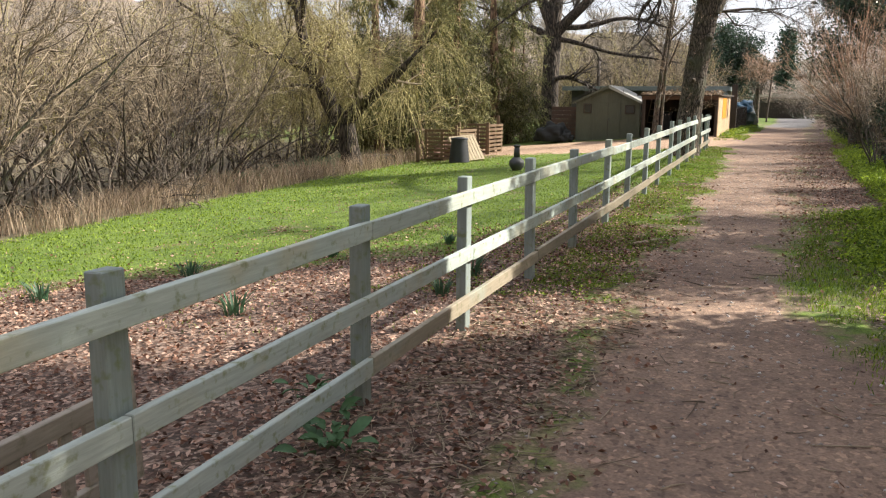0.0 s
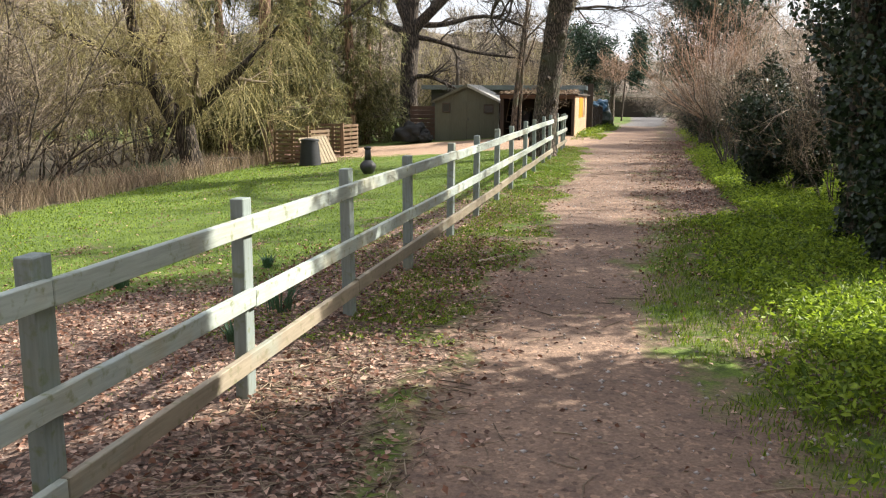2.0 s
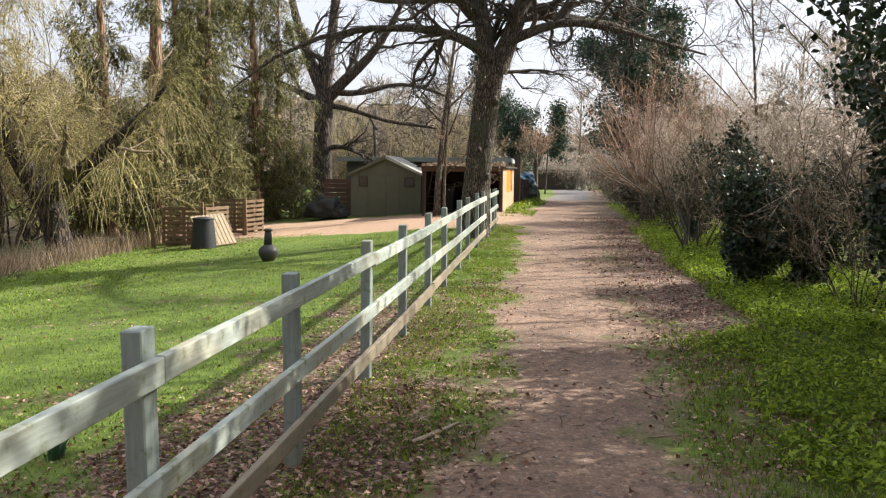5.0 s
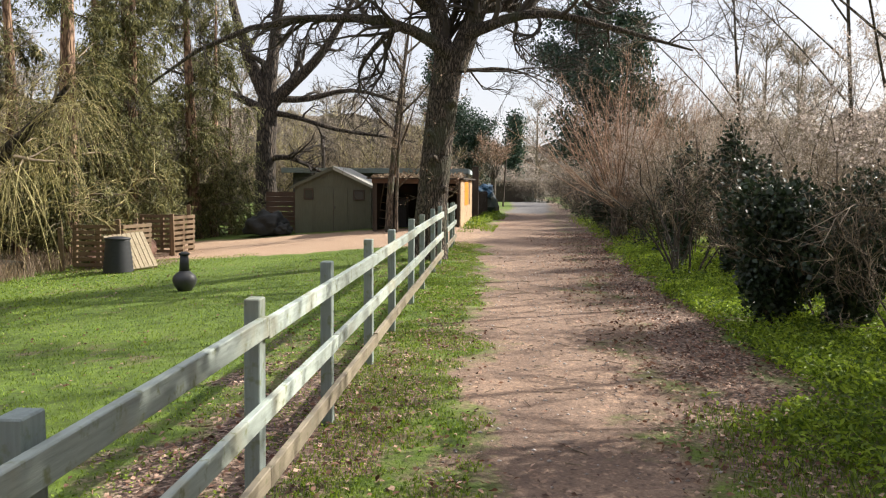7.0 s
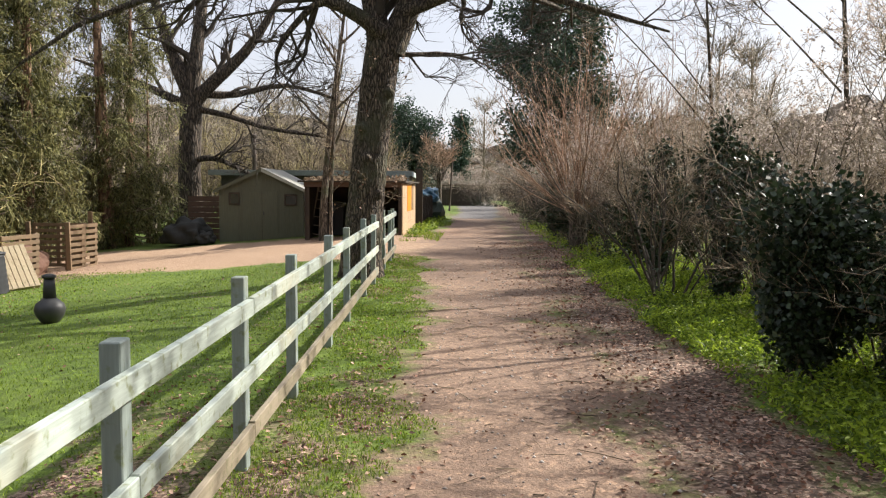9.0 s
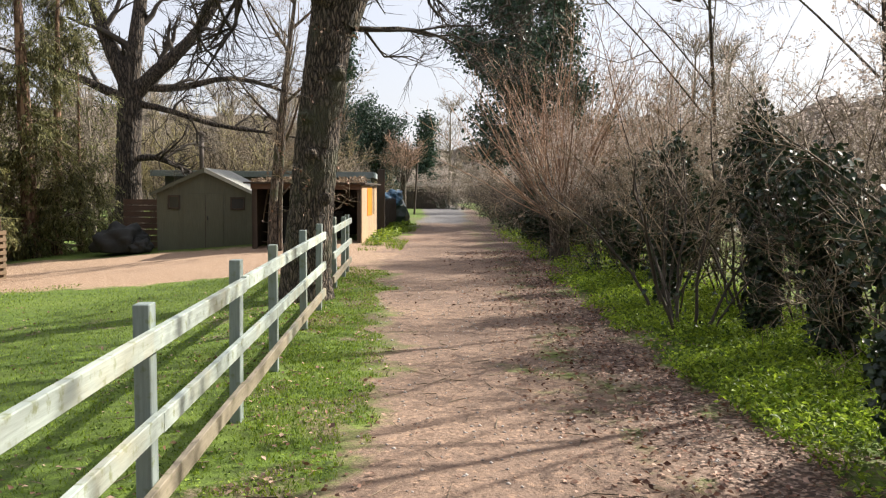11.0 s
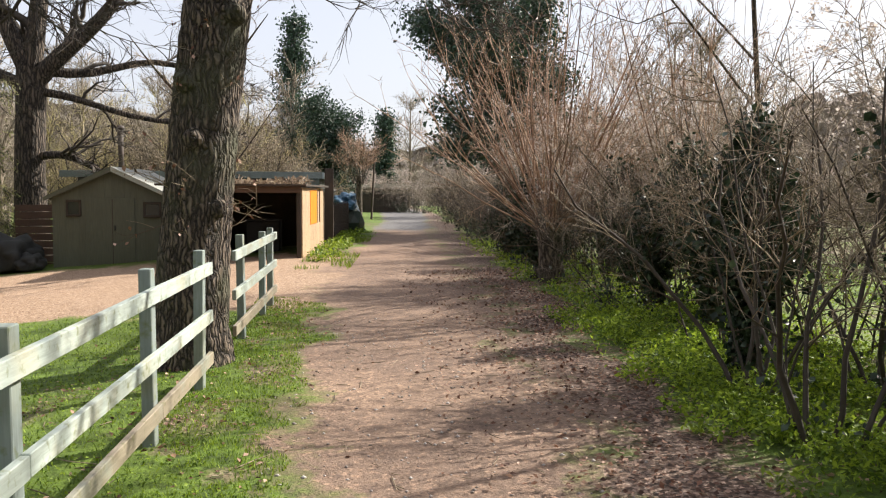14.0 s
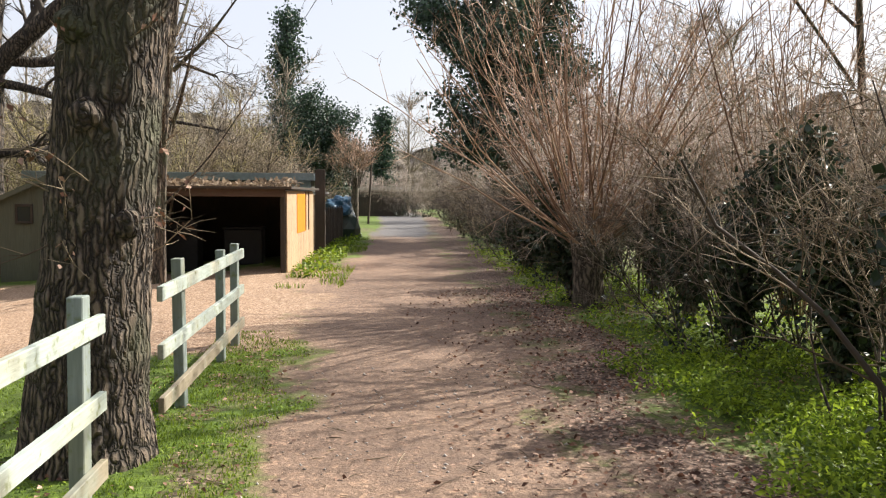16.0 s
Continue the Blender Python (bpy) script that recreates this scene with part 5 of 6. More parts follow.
        limbs = [([(0, 0, -0.2), (0, 0, 1.5), (-0.2, 0, h * 0.5), (-0.5, 0, h)], [0.07, 0.05, 0.035, 0.01], 8)]
        for q in range(7):
            z, an, ln = h * (0.35 + 0.08 * q), 2.5 + r.uniform(-1.6, 1.6), 2.8 * (1 - q / 12)
            limbs.append(([(-0.2, 0, z), (-0.2 + 0.5 * ln * math.cos(an), 0.5 * ln * math.sin(an), z + 0.5 * ln), (-0.2 + ln * math.cos(an), ln * math.sin(an), z + 0.9 * ln), (-0.2 + 1.4 * ln * math.cos(an), 1.4 * ln * math.sin(an), z + 1.35 * ln)], [0.02, 0.015, 0.010, 0.004], 6))
        t, *_ = tree_from(limbs, "hedgerow_tree", "tall thin bare tree rising from the hedge", (M_BARK, M_TWIG), r, 0.005, ((7, 1.5, 50), (6, 0.8, 45), (5, 0.4, 40)))
        put(t, x, y)
    # the coppiced stool with long reddish shoots
    t = shrub(80, "coppiced_hazel", "coppiced stool with a fan of long reddish shoots", M_TWIGRED, 110, 0.22, 4.1, 55, r=0.015, m1=5, l1=0.9, m2=3, l2=0.4, twig=0.004, up=0.03, stem_mat=M_TWIGRED)
    t.matrix_world = pose(2.8, 29.6, gz(2.8, 29.6) + 0.95)
    o = Soup().tubes(line([(2.85, 29.65, 0.1), (2.8, 29.65, 0.7), (2.8, 29.6, 1.3)], [0.26, 0.2, 0.26], 6), 12).make("stump", M_BARK, None)
    tagged(o, "gnarled cut stump bearing the reddish shoots", "stump")
    t2 = shrub(81, "coppiced_hazel", "coppiced stool with a fan of long reddish shoots", M_TWIGRED, 40, 0.3, 4.6, 34, r=0.012, m1=4, l1=0.9, m2=4, l2=0.4, twig=0.004, up=0.03, stem_mat=M_TWIGRED)
    put(t2, 3.9, 33.5)
    copy_thing(t2, pose(4.4, 27.0, gz(4.6, 27) + 0.4, 0, 0, 140))
    for x, y, k in ((4.4, 60, 1), (5.2, 63, 2), (4.6, 66, 0), (4.9, 69, 1), (3.7, 71.5, 5), (2.9, 73.5, 5), (4.3, 74, 1), (3.4, 76.5, 2), (6.2, 66, 2), (-2.6, 63, 1), (-1.9, 67, 0), (-1.8, 71, 5), (-3.5, 58, 1), (-2.4, 53, 5), (-2.6, 50, 1), (5.0, 77, 1), (2.2, 77.5, 1), (1.2, 78, 2)):
        copy_thing(kinds[k], pose(x, y, gz(x, y), 0, 0, rng.uniform(0, 360)))


build_hedge()


def evergreen(seed, h, r, spread, leaves, name, label, mat, low=0.15, cone=False, size=0.16):
    rng = np.random.default_rng(seed)
    t = tagged(new(name), label, "tree")
    trunk = line([(0, 0, -0.3), (0, 0, h * 0.4), (0.1, 0, h)], [r * 1.2, r, r * 0.2], 10)
    Soup().tubes(trunk, 10).make("trunk", M_BARK, t)
    a = sprout(rng, *trunk, 60, low, 0.97, spread, 70, 0.06 if not cone else -0.02, 5, 0.2, 0.25, 0.02, 0.8 if cone else 0.35)
    b = sprout(rng, *a, 7, 0.25, 1.0, spread * 0.35, 50, -0.1, 4, 0.2, 0.5, 0.008)
    Soup().tubes(a, 5).tubes(b, 3).make("branchwork", M_TWIGDARK, t, kind="stuff")
    C = along(rng, b[0], max(1, leaves // len(b[0])), 0.0, 1.0, size * 1.6)
    Soup().add(*leaf_quads(rng, C, size, 0.4, 0.6)).make("crown", mat, t, kind="stuff", label="dense dark foliage")
    return t


def build_far():
    put(evergreen(90, 14, 0.35, 3.9, 75000, "ivy_clad_tree", "tall tree hung with dark evergreen foliage over the hedge", M_HOLLY, 0.22, size=0.15), 4.3, 45)
    put(evergreen(91, 5.2, 0.2, 3.0, 34000, "holly_tree", "rounded dark holly beyond the huts", M_HOLLY, 0.1, size=0.13), -2.3, 60)
    put(evergreen(92, 8, 0.2, 1.1, 8000, "cypress_tree", "narrow dark conifer beyond the bend", M_HOLLY, 0.08, True, 0.25), 1.7, 88)
    put(evergreen(93, 13, 0.3, 1.9, 9000, "conifer_tree", "tall dark conifer in the woods beyond the buildings", M_HOLLY, 0.3, True, 0.22), -4.7, 72)
    t = shrub(94, "pollard_tree", "pollarded tree with orange-brown shoots by the lane", M_TWIGRED, 26, 0.3, 2.6, 30, r=0.02, m1=8, l1=0.9, m2=6, l2=0.4, twig=0.009)
    t.matrix_world = pose(-0.4, 58, gz(-0.4, 58) + 1.9)
    o = Soup().tubes(line([(0, 0, -2.0), (0, 0, 0.3)], [0.16, 0.14], 4), 8).make("trunk", M_BARK, t)
    # bare far trees, built thrice and copied
    rng = random.Random(5)
    protos = []
    for k in range(4):
        r = np.random.default_rng(100 + k)
        t = tagged(new("woodland_tree"), "bare brown woodland tree in the distance", "tree", "woodland trees")
        h = 9.0
        trunk = line([(0, 0, -0.5), (0.1, 0, h * 0.4), (0.3 * (-1) ** k, 0.1, h)], [0.16, 0.12, 0.02], 7)
        Soup().tubes(trunk, 6).make("trunk", M_FARTWIG, t)
        a = sprout(r, *trunk, 24, 0.12, 0.9, 3.4, 34, 0.06, 4, 0.12, 0.45, 0.024, 0.5)
        b = sprout(r, *a, 7, 0.1, 1.0, 1.5, 35, 0.06, 2, 0.15, 0.6, 0.018)
        c = sprout(r, *b, 4, 0.1, 1.0, 0.9, 35, 0.05, 2, 0.1, 0.8, 0.016)
        Soup().tubes(a, 3).tubes(b, 3).points(c).make("crown", M_FARTWIG, t, kind="stuff", label="haze of bare brown twigs")
        protos.append(t)
    first = set()
    rows = [(60, 66, -34, -3.5, 26), (67, 76, -42, -4, 26), (80, 96, -50, 14, 22), (54, 74, 7, 22, 10), (14, 50, 13, 20, 8), (40, 54, -32, -13.5, 15)]
    for y0, y1, x0, x1, n in rows:
        for i in range(n):
            x, y = x0 + (x1 - x0) * (i + rng.random()) / n, rng.uniform(y0, y1)
            k = rng.randrange(4)
            s = rng.uniform(0.75, 1.15)
            m = pose(x, y, gz(x, y), 0, 0, rng.uniform(0, 360)) @ Matrix.Scale(s, 4)
            if k in first:
                copy_thing(protos[k], m)
            else:
                first.add(k)
                protos[k].matrix_world = m


build_far()


def build_ridge():
    """A wooded rise beyond the place: rows of brown crowns merged by distance."""
    m, nt, b = material("wooded_ridge", 0.95)
    n1 = noise_tex(nt, 0.5, 9, (1, 1, 0.35), rough=0.75)
    nt.links.new(ramp(nt, n1.outputs[0], [(0.35, (0.10, 0.085, 0.07)), (0.5, (0.25, 0.205, 0.16)), (0.68, (0.40, 0.335, 0.27))]), b.inputs["Base Color"])
    bump(nt, b, n1.outputs[0], 1.0, 1.2)
    xs, zs = np.linspace(-170, 120, 700), np.linspace(0, 1, 26)
    X, T = np.meshgrid(xs, zs)
    H = 8.5 + 2.2 * lumps(X, 0 * X, 14, 3) + 1.6 * lumps(X, 0 * X, 4, 4) + 1.3 * lumps(X, 0 * X, 1.2, 5) - 4.0 * np.exp(-((X - 4) / 10) ** 2)
    Y = 100 + 0.0006 * X ** 2 + 9 * T + 2.5 * lumps(X, T * 9, 1.5, 6) + 1.5 * lumps(X, T * 20, 0.8, 7)
    Z = -0.5 + H * T ** 0.8
    i = np.arange(X.size).reshape(X.shape)
    q = np.stack([i[:-1, :-1], i[:-1, 1:], i[1:, 1:], i[1:, :-1]], -1).reshape(-1, 4)
    ob = new("backdrop", mesh_from("backdrop", np.stack([X, Y, Z], -1), [q], m))
    tagged(ob, kind="structure", label="brown wooded rise in the distance")
    # the same wood closing the left side beyond the stream
    Y2, X2 = np.meshgrid(np.linspace(-30, 100, 300), zs)
    X2, T2 = -38 - 8 * np.meshgrid(np.linspace(0, 1, 300), zs)[1], np.meshgrid(np.linspace(0, 1, 300), zs)[1]
    H2 = 9 + 2.5 * lumps(Y2, 0 * Y2, 6, 9) + 1.6 * lumps(Y2, 0 * Y2, 1.4, 8)
    X2 = X2 + 2.5 * lumps(Y2, T2 * 9, 1.5, 6)
    i = np.arange(X2.size).reshape(X2.shape)
    q = np.stack([i[:-1, :-1], i[:-1, 1:], i[1:, 1:], i[1:, :-1]], -1).reshape(-1, 4)
    ob = new("backdrop", mesh_from("backdrop", np.stack([X2, Y2, -1.5 + H2 * T2 ** 0.8], -1), [q], m))
    tagged(ob, kind="structure", label="brown wood beyond the stream")


build_ridge()


def build_right_wood():
    """Bare woodland closing the field behind the hedge."""
    m = bpy.data.materials["wooded_ridge"]
    Y, T = np.meshgrid(np.linspace(-20, 105, 300), np.linspace(0, 1, 26))
    H = 6.5 + 2.0 * lumps(Y, 0 * Y, 6, 19) + 1.6 * lumps(Y, 0 * Y, 1.4, 18)
    X = 24 + 5 * T + 2.5 * lumps(Y, T * 9, 1.5, 16)
    i = np.arange(X.size).reshape(X.shape)
    q = np.stack([i[:-1, :-1], i[:-1, 1:], i[1:, 1:], i[1:, :-1]], -1).reshape(-1, 4)
    ob = new("backdrop", mesh_from("backdrop", np.stack([X, Y, -0.5 + H * T ** 0.8], -1), [q], m))
    tagged(ob, kind="structure", label="brown wood beyond the field behind the hedge")


build_right_wood()


def build_rear_screen():
    """An unseen wooded screen at the walker's back, added to cut sky light."""
    m = bpy.data.materials["wooded_ridge"]
    X, T = np.meshgrid(np.linspace(-48, 30, 300), np.linspace(0, 1, 26))
    H = 13 + 2.0 * lumps(X, 0 * X, 6, 29) + 1.6 * lumps(X, 0 * X, 1.4, 28)
    Y = -11 - 4 * T - 2.5 * lumps(X, T * 9, 1.5, 26)
    i = np.arange(X.size).reshape(X.shape)
    q = np.stack([i[:-1, :-1], i[1:, :-1], i[1:, 1:], i[:-1, 1:]], -1).reshape(-1, 4)
    ob = new("backdrop", mesh_from("backdrop", np.stack([X, Y, -1.5 + (H + 1) * T ** 0.8], -1), [q], m))
    tagged(ob, kind="structure", label="unseen brown screen behind the start, added to cut sky light")


build_rear_screen()


def build_thicket():
    """The tangle along the stream beyond the lawn."""
    rng = random.Random(31)
    kinds = [
        shrub(110, "willow_scrub", "tangled bare scrub along the stream bank", M_TWIG, 12, 0.7, 5.5, 42, r=0.04, m1=9, l1=1.8, m2=7, l2=0.8, m3=2, twig=0.008),
        shrub(111, "willow_scrub", "tangled bare scrub along the stream bank", M_TWIG, 12, 0.7, 5.0, 46, r=0.035, m1=9, l1=1.8, m2=7, l2=0.8, m3=2, twig=0.008),
        shrub(112, "willow_scrub", "dark fallen and arching scrub on the bank", M_TWIGDARK, 11, 0.8, 4.0, 65, r=0.05, m1=9, l1=1.6, m2=6, l2=0.7, m3=2, twig=0.008, up=0.0),
        shrub(113, "willow_scrub", "yellowish willow scrub along the stream bank", M_WILLOWTWIG, 11, 0.6, 6.5, 34, r=0.04, m1=9, l1=2.0, m2=7, l2=0.9, m3=2, twig=0.008, up=0.0),
    ]
    used = set()
    y = 4.0
    while y < 40:
        for x, pool in ((-14.2, (0, 1, 2)), (-16.3, (0, 1, 3)), (-19.5, (0, 1, 3))):
            if 21 < y < 36 and x > -15:
                continue
            k = rng.choice(pool)
            px, py = x + rng.uniform(-0.7, 0.7), y + rng.uniform(-0.9, 0.9)
            m = pose(px, py, gz(px, py), 0, 0, rng.uniform(0, 360)) @ Matrix.Scale(rng.uniform(0.85, 1.25), 4)
            if k in used:
                copy_thing(kinds[k], m)
            else:
                used.add(k)
                kinds[k].matrix_world = m
        y += 2.7
    for i in range(13):
        x, y = -15 + 0.95 * i + rng.uniform(-0.4, 0.4), rng.uniform(52.5, 57)
        copy_thing(kinds[(0, 3, 1)[i % 3]], pose(x, y, gz(x, y), 0, 0, rng.uniform(0, 360)) @ Matrix.Scale(rng.uniform(0.85, 1.1), 4))


build_thicket()


# ---- small growth and litter on the ground ----
def grass_blades(rng, X, Y, h, w, lean=0.5):
    n = len(X)
    Z = ground_z(X, Y) - 0.004
    a = rng.uniform(0, 2 * np.pi, n)
    H = h * rng.uniform(0.5, 1.3, n)
    side = np.stack([np.cos(a), np.sin(a), 0 * a], 1) * (w * rng.uniform(0.7, 1.3, n))[:, None] / 2
    b = np.stack([X, Y, Z], 1)
    c = rng.uniform(0, 2 * np.pi, n)
    bend = np.stack([np.cos(c) * lean, np.sin(c) * lean, 0 * c], 1) * H[:, None]
    mid = b + bend * 0.35 + np.array([0, 0, 0.6]) * H[:, None]
    tip = b + bend + np.array([0, 0, 1.0]) * H[:, None]
    V = np.stack([b - side, b + side, mid + side * 0.7, tip, mid - side * 0.7], 1).reshape(-1, 3)
    i = np.arange(n * 5).reshape(n, 5)
    return V, np.concatenate([i[:, [0, 1, 2]], i[:, [0, 2, 4]], i[:, [4, 2, 3]]])


def pick(rng, n, x0, x1, y0, y1, power=1.0):
    return rng.uniform(x0, x1, n), y0 + (y1 - y0) * rng.uniform(0, 1, n) ** power


def build_groundcover():
    rng = np.random.default_rng(7)
    # lawn
    X, Y = pick(rng, 110000, -8.5, -1.0, 5, 27.3, 1.25)
    p, l, g, t, b = ground_masks(X, Y)
    keep = rng.uniform(0, 1, len(X)) > np.clip(p * 1.4 + l * 0.93 + g * 1.5 + np.clip((-4.5 - X) / 4.0, 0, 1), 0, 1)
    X, Y = X[keep], Y[keep]
    tri = Soup().add(*grass_blades(rng, X, Y, 0.03, 0.008, 0.7))
    X, Y = pick(rng, 34000, -11.2, -6.5, 4, 28, 1.1)
    keep = rng.uniform(0, 1, len(X)) < np.clip((-5.5 - X) / 3, 0, 1)
    tri.add(*grass_blades(rng, X[keep], Y[keep], 0.032, 0.018, 0.7))
    tri.make("lawn_grass", M_GRASS, kind="stuff", smooth=False, label="short bright lawn grass")
    # verge grass by the path
    s = Soup()
    X, Y = pick(rng, 62000, -1.8, -0.55, 7, 28, 1.3)
    p = ground_masks(X, Y)[0]
    keep = (lumps(X, Y, 0.45, 11) + 0.5 * lumps(X, Y, 0.15, 12) > 0.5) & (p < 0.5)
    X, Y = X[keep], Y[keep]
    s.add(*grass_blades(rng, X, Y, 0.03, 0.007))
    X, Y = pick(rng, 26000, -3.2, -0.6, 6.5, 27, 1.3)
    p, l, g, t, b = ground_masks(X, Y)
    k = (p < 0.45) & (g < 0.3) & (lumps(X, Y, 0.3, 41) > 0.35)
    s.add(*leaf_quads(rng, np.stack([X, Y, ground_z(X, Y) + rng.uniform(0.004, 0.03, len(X))], 1)[k], 0.024, 0, 0.7, 0.6))
    X, Y = pick(rng, 22000, 0.25, 1.5, 4.2, 13, 1.0)
    keep = (X > np.interp(Y, [4, 6, 8, 13], [1.25, 0.65, 0.35, 0.8]) + rng.normal(size=len(X)) * 0.1) & (lumps(X, Y, 0.5, 13) + 0.4 * lumps(X, Y, 0.17, 14) > 0.42)
    s.add(*grass_blades(rng, X[keep], Y[keep], 0.045, 0.007))
    X, Y = pick(rng, 5000, -1.6, -0.5, 32, 46)
    X = X + 0.06 * (Y - 33)
    k = lumps(X, Y, 0.6, 32) > 0.5
    s.add(*grass_blades(rng, X[k], Y[k], 0.1, 0.012))
    s.make("verge_grass", M_GRASS, kind="stuff", smooth=False, label="longer grass at the path edges")
    # fresh weeds under the hedge
    C = []
    for n, x0, x1, y0, y1, h in ((8200, 0.9, 3.0, 4.0, 8.6, 0.17), (4200, 0.9, 2.8, 8.6, 13, 0.13), (15000, 1.8, 4.2, 13, 26, 0.17), (3800, 2.2, 4.6, 20, 40, 0.18), (3600, 3.5, 9, 12, 32, 0.15)):
        X, Y = pick(rng, n, x0, x1, y0, y1, 1.1)
        lim = np.interp(Y, [4, 8, 12, 20, 30, 40], [1.35, 0.95, 1.05, 1.7, 2.2, 2.5])
        patch = np.sin(3.1 * X + 1.3) * np.sin(1.7 * Y + X) + 0.35 * rng.normal(size=n)
        keep = (X > lim + 0.14 * rng.normal(size=n)) & (patch > -0.6) & (lumps(X, Y, 0.33, 21) + 0.5 * lumps(X, Y, 0.12, 22) > np.where(X < lim + 0.3, 0.75, 0.3))
        X, Y = X[keep], Y[keep]
        Z = ground_z(X, Y)
        H = h * rng.uniform(0.5, 1.2, len(X))
        for _ in range(6):
            C.append(np.stack([X + rng.normal(size=len(X)) * 0.04, Y + rng.normal(size=len(X)) * 0.04, Z + H * rng.uniform(0.25, 1.0, len(X))], 1))
    C = np.concatenate(C)
    Soup().add(*leaf_quads(rng, C, 0.052, 0.0, 0.42, 0.35)).make("weeds", M_WEED, kind="stuff", smooth=False, label="fresh bright green weeds under the hedge")
    # verge weeds by the shelter
    X, Y = pick(rng, 1500, -1.5, -0.85, 33.5, 46)
    X = X + 0.055 * (Y - 33.5)
    C = np.stack([X, Y, ground_z(X, Y) + rng.uniform(0.01, 0.2, len(X))], 1)
    Soup().add(*leaf_quads(rng, C, 0.09, 0, 0.6, 0.3)).make("lane_weeds", M_GRASS, kind="stuff", smooth=False, label="green weeds along the lane edge")
    # fallen leaves
    C = []
    for n, x0, x1, y0, y1 in ((34000, -6.8, -0.5, 1.0, 10.5), (9000, -2.8, -0.7, 8, 27), (24000, 0.3, 3.4, 9, 32), (4000, 2.6, 6.5, 12, 32), (11000, -10, -2.5, 6, 25), (3200, -1, 1.5, 3, 26), (900, -10.8, -8.2, 25.3, 30)):
        X, Y = pick(rng, n, x0, x1, y0, y1, 1.15)
        p, l, g, t, b = ground_masks(X, Y)
        keep = rng.uniform(0, 1, n) < np.clip(l + 0.1 - 0.0 * p, 0.08, 1)
        X, Y = X[keep], Y[keep]
        C.append(np.stack([X, Y, ground_z(X, Y) + rng.uniform(0.003, 0.03, len(X))], 1))
    Soup().add(*leaf_quads(rng, np.concatenate(C), 0.042, 0, 0.6, 0.75)).make("fallen_leaves", M_LITTER, kind="stuff", smooth=False, label="curled brown fallen leaves")
    # sticks
    n = 2900
    X, Y = pick(rng, n, -2.6, 2.2, 2.2, 26, 1.3)
    X[:1700], Y[:1700] = pick(rng, 1700, -1.95, -0.75, 2.2, 8.0)
    a = rng.uniform(0, 2 * np.pi, n)
    L = 0.03 + 0.14 * rng.uniform(0, 1, n) ** 3
    d = np.stack([np.cos(a) * L, np.sin(a) * L, 0 * a], 1)
    base = np.stack([X, Y, ground_z(X, Y) + 0.008], 1)
    P = np.stack([base - d, base + rng.normal(size=(n, 3)) * 0.008, base + d], 1)
    P[:, :, 2] = ground_z(P[:, :, 0], P[:, :, 1]) + 0.008
    R = (0.0028 * rng.uniform(0.5, 1.6, n))[:, None] * np.array([[1, 0.9, 0.5]])
    Soup().add(*sweep(P, R, 4)).make("fallen_sticks", M_TWIG, kind="stuff", label="short broken sticks on the path")
    o = Soup().tubes(line([(-1.22, 9.25, 0.105), (-1.08, 9.45, 0.11), (-0.98, 9.68, 0.105)], [0.016, 0.018, 0.012], 5), 7).make("pale_stick", M_PALEWOOD)
    tagged(o, "pale peeled stick lying at the path edge", "stick")
    # loose stones on the path
    n = 2600
    X, Y = pick(rng, n, -1.0, 1.4, 2.2, 26, 1.3)
    oct6 = np.array([[1, 0, 0], [0, 1, 0], [-1, 0, 0], [0, -1, 0], [0, 0, 0.7], [0, 0, -0.7]])
    S = (0.009 * rng.uniform(0.4, 2.0, n))[:, None, None]
    V = oct6[None] * S * rng.uniform(0.6, 1.3, (n, 6, 1)) + np.stack([X, Y, ground_z(X, Y) + 0.002], 1)[:, None]
    f = np.array([[0, 1, 4], [1, 2, 4], [2, 3, 4], [3, 0, 4], [1, 0, 5], [2, 1, 5], [3, 2, 5], [0, 3, 5]])
    F = (np.arange(n)[:, None, None] * 6 + f[None]).reshape(-1, 3)
    Soup().add(V.reshape(-1, 3), F).make("loose_stones", M_STONE, kind="stuff", smooth=False, label="small loose stones on the path")
    # dry reeds on the bank
    X, Y = pick(rng, 12000, -13.6, -10.9, 4, 30)
    k = lumps(X, Y, 0.9, 51) + 0.5 * lumps(X, Y, 0.25, 52) > 0.62
    X, Y = X[k], Y[k]
    Soup().add(*grass_blades(rng, X, Y, 0.5, 0.012, 0.5)).make("dry_reeds", M_DRYGRASS, kind="stuff", smooth=False, label="dry pale reeds along the stream bank")
    X, Y = pick(rng, 2500, -16, -13.0, 22, 28)
    Soup().add(*grass_blades(rng, X, Y, 0.5, 0.02, 0.2)).make("green_rushes", M_DAFF, kind="stuff", smooth=False, label="green rushes in the stream")
    # bulb clumps and broad leaves
    for k, (x, y, s) in enumerate(((-2.45, 7.3, 1.0), (-3.9, 5.6, 0.8), (-5.5, 7.1, 0.8), (-6.3, 5.9, 0.8), (-5.9, 6.4, 0.7), (-2.4, 6.4, 0.6), (-4.4, 8.2, 0.6), (-3.3, 9.0, 0.5))):
        clump = thing("bulb_clump", (x, y, gz(x, y)), "clump of blue-green bulb leaves in the leaf litter", "plant", "bulb clumps by the fence")
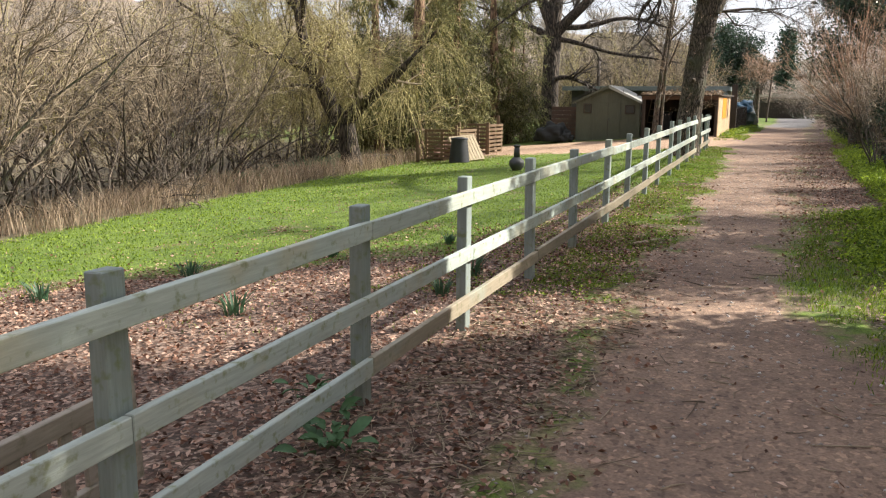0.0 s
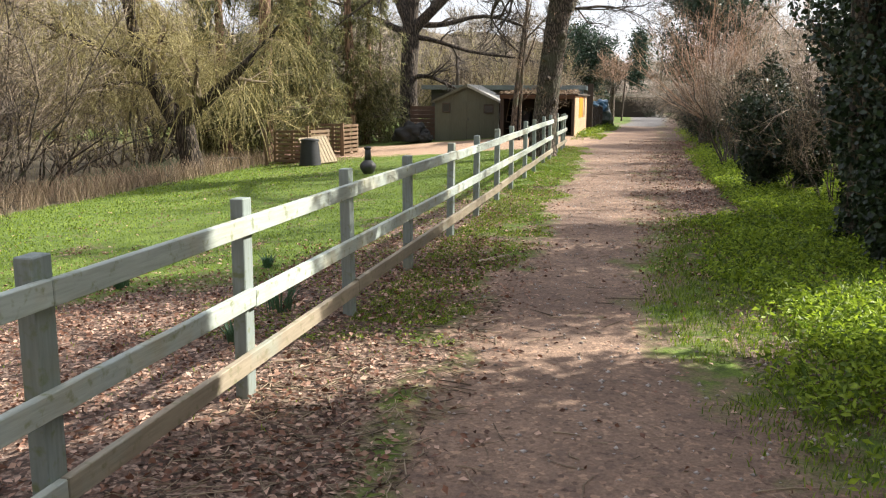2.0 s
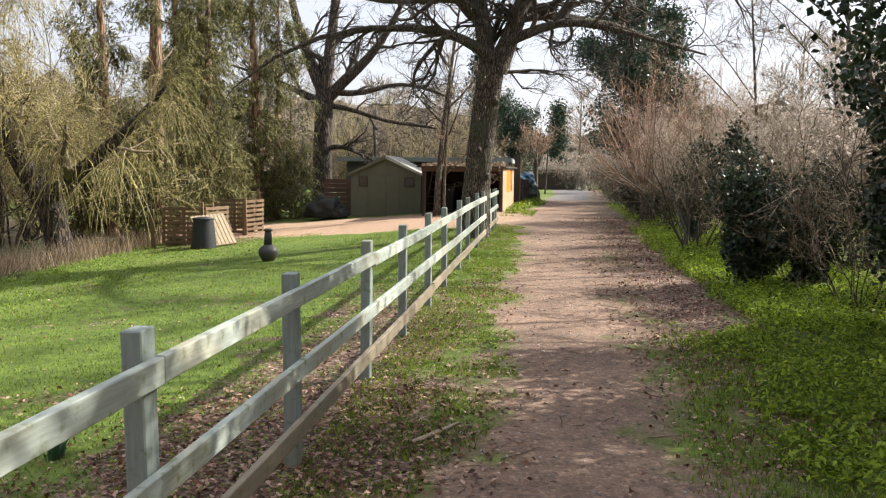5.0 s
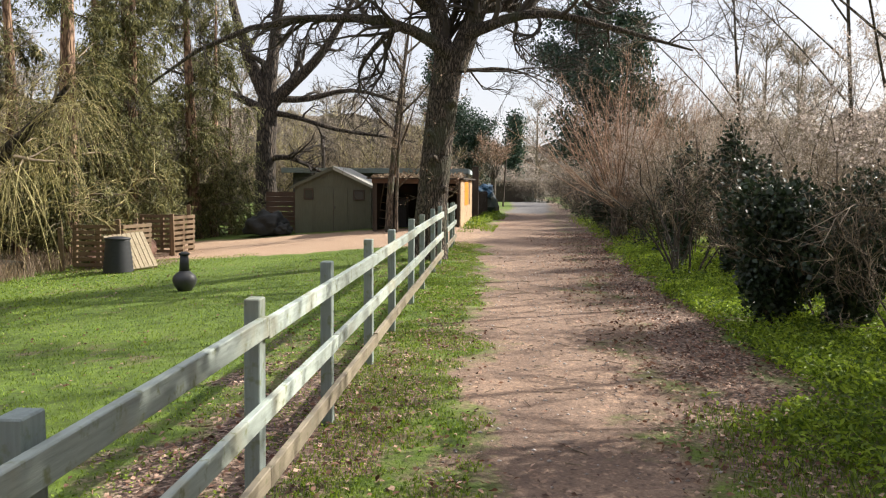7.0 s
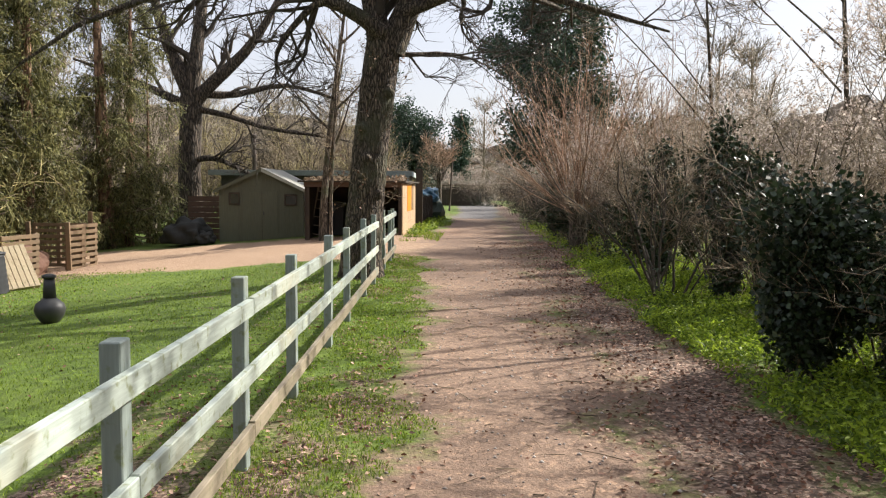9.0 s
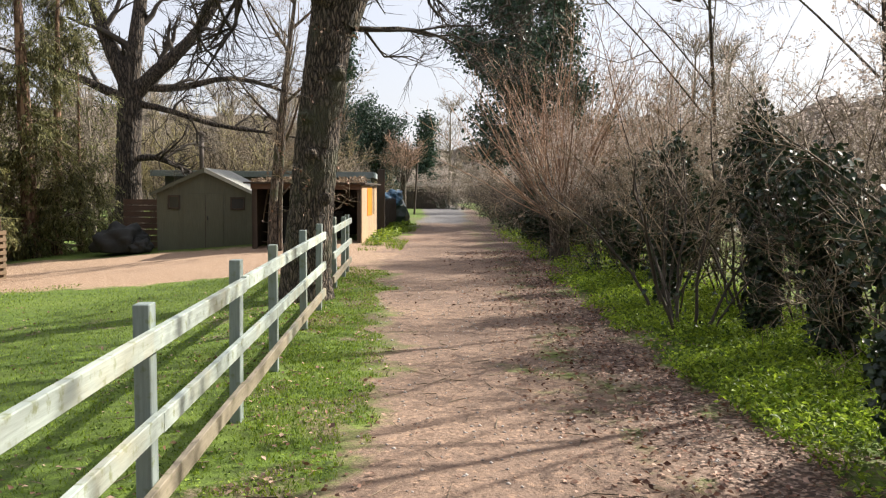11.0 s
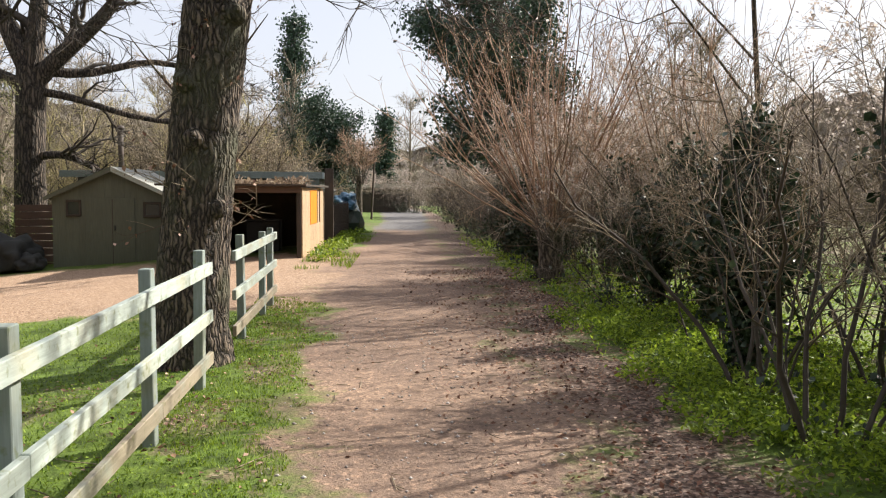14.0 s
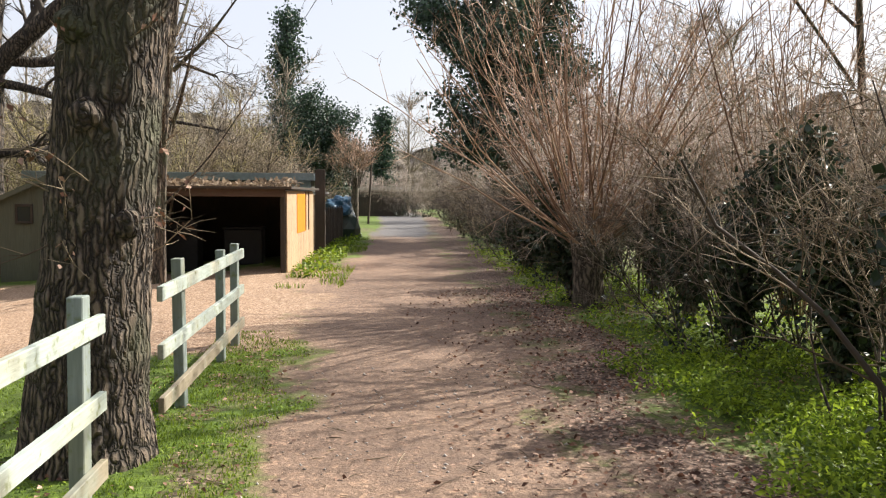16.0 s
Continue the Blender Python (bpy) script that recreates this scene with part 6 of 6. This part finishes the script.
        for _ in range(36):
            a, rr = rng.uniform(0, 6.28), 0.12 * s * math.sqrt(rng.uniform(0, 1))
            h, w, out = 0.25 * s * rng.uniform(0.6, 1.2), 0.008, rng.uniform(0.2, 0.75)
            bm = bmesh.new()
            rows = [[bm.verts.new((rr + h * out * f * f, side * w * q, h * f * (1 - 0.25 * out * f) + 0.002 * abs(side))) for side in (-1, 0, 1)] for f, q in ((0, 1.0), (0.4, 1.1), (0.75, 0.8), (1.0, 0.15))]
            for p, q in zip(rows, rows[1:]):
                for c in (0, 1):
                    bm.faces.new((p[c], q[c], q[c + 1], p[c + 1]))
            bm.transform(Matrix.Rotation(a, 4, "Z"))
            part("leaf", bm, M_DAFF, clump)
    for x, y, n in ((-1.72, 3.2, 26), (-1.86, 3.5, 14), (-2.1, 3.7, 10)):
        plant = thing("broad_leaved_plant", (x, y, gz(x, y)), "low broad-leaved green plant at the fence foot", "plant")
        for _ in range(n):
            a, out, rise, L = rng.uniform(0, 6.28), rng.uniform(0.02, 0.16), rng.uniform(0.03, 0.14), rng.uniform(0.07, 0.125)
            bm = bmesh.new()
            rows = []
            for f, w in ((0, 0.04), (0.25, 0.24), (0.5, 0.30), (0.75, 0.2), (1.0, 0.02)):
                zc = 0.25 * L * math.sin(f * 2.4) - 0.1 * L * f
                rows.append([bm.verts.new((f * L, side * w * L, zc + abs(side) * 0.09 * L)) for side in (-1, 0, 1)])
            for p, q in zip(rows, rows[1:]):
                for c in (0, 1):
                    bm.faces.new((p[c], q[c], q[c + 1], p[c + 1])).smooth = True
            bm.transform(Matrix.Translation((out * math.cos(a), out * math.sin(a), rise)) @ Euler((rng.uniform(-0.4, 0.4), rng.uniform(-0.5, 0.4), a)).to_matrix().to_4x4())
            part("leaf", bm, M_COMFREY, plant)
    bm = bmesh.new()
    box(bm, (-0.06, -0.03, 0), (0.06, 0.03, 0.03), pose(0, 0, 0, 0, 12, 30))
    o = part("plastic_scrap", bm, M_BLUEBIT, bevel=0.008)
    o.location = (-2.08, 4.15, gz(-2.08, 4.15) + 0.02)
    tagged(o, "small scrap of bright blue plastic in the leaves", "litter")


build_groundcover()
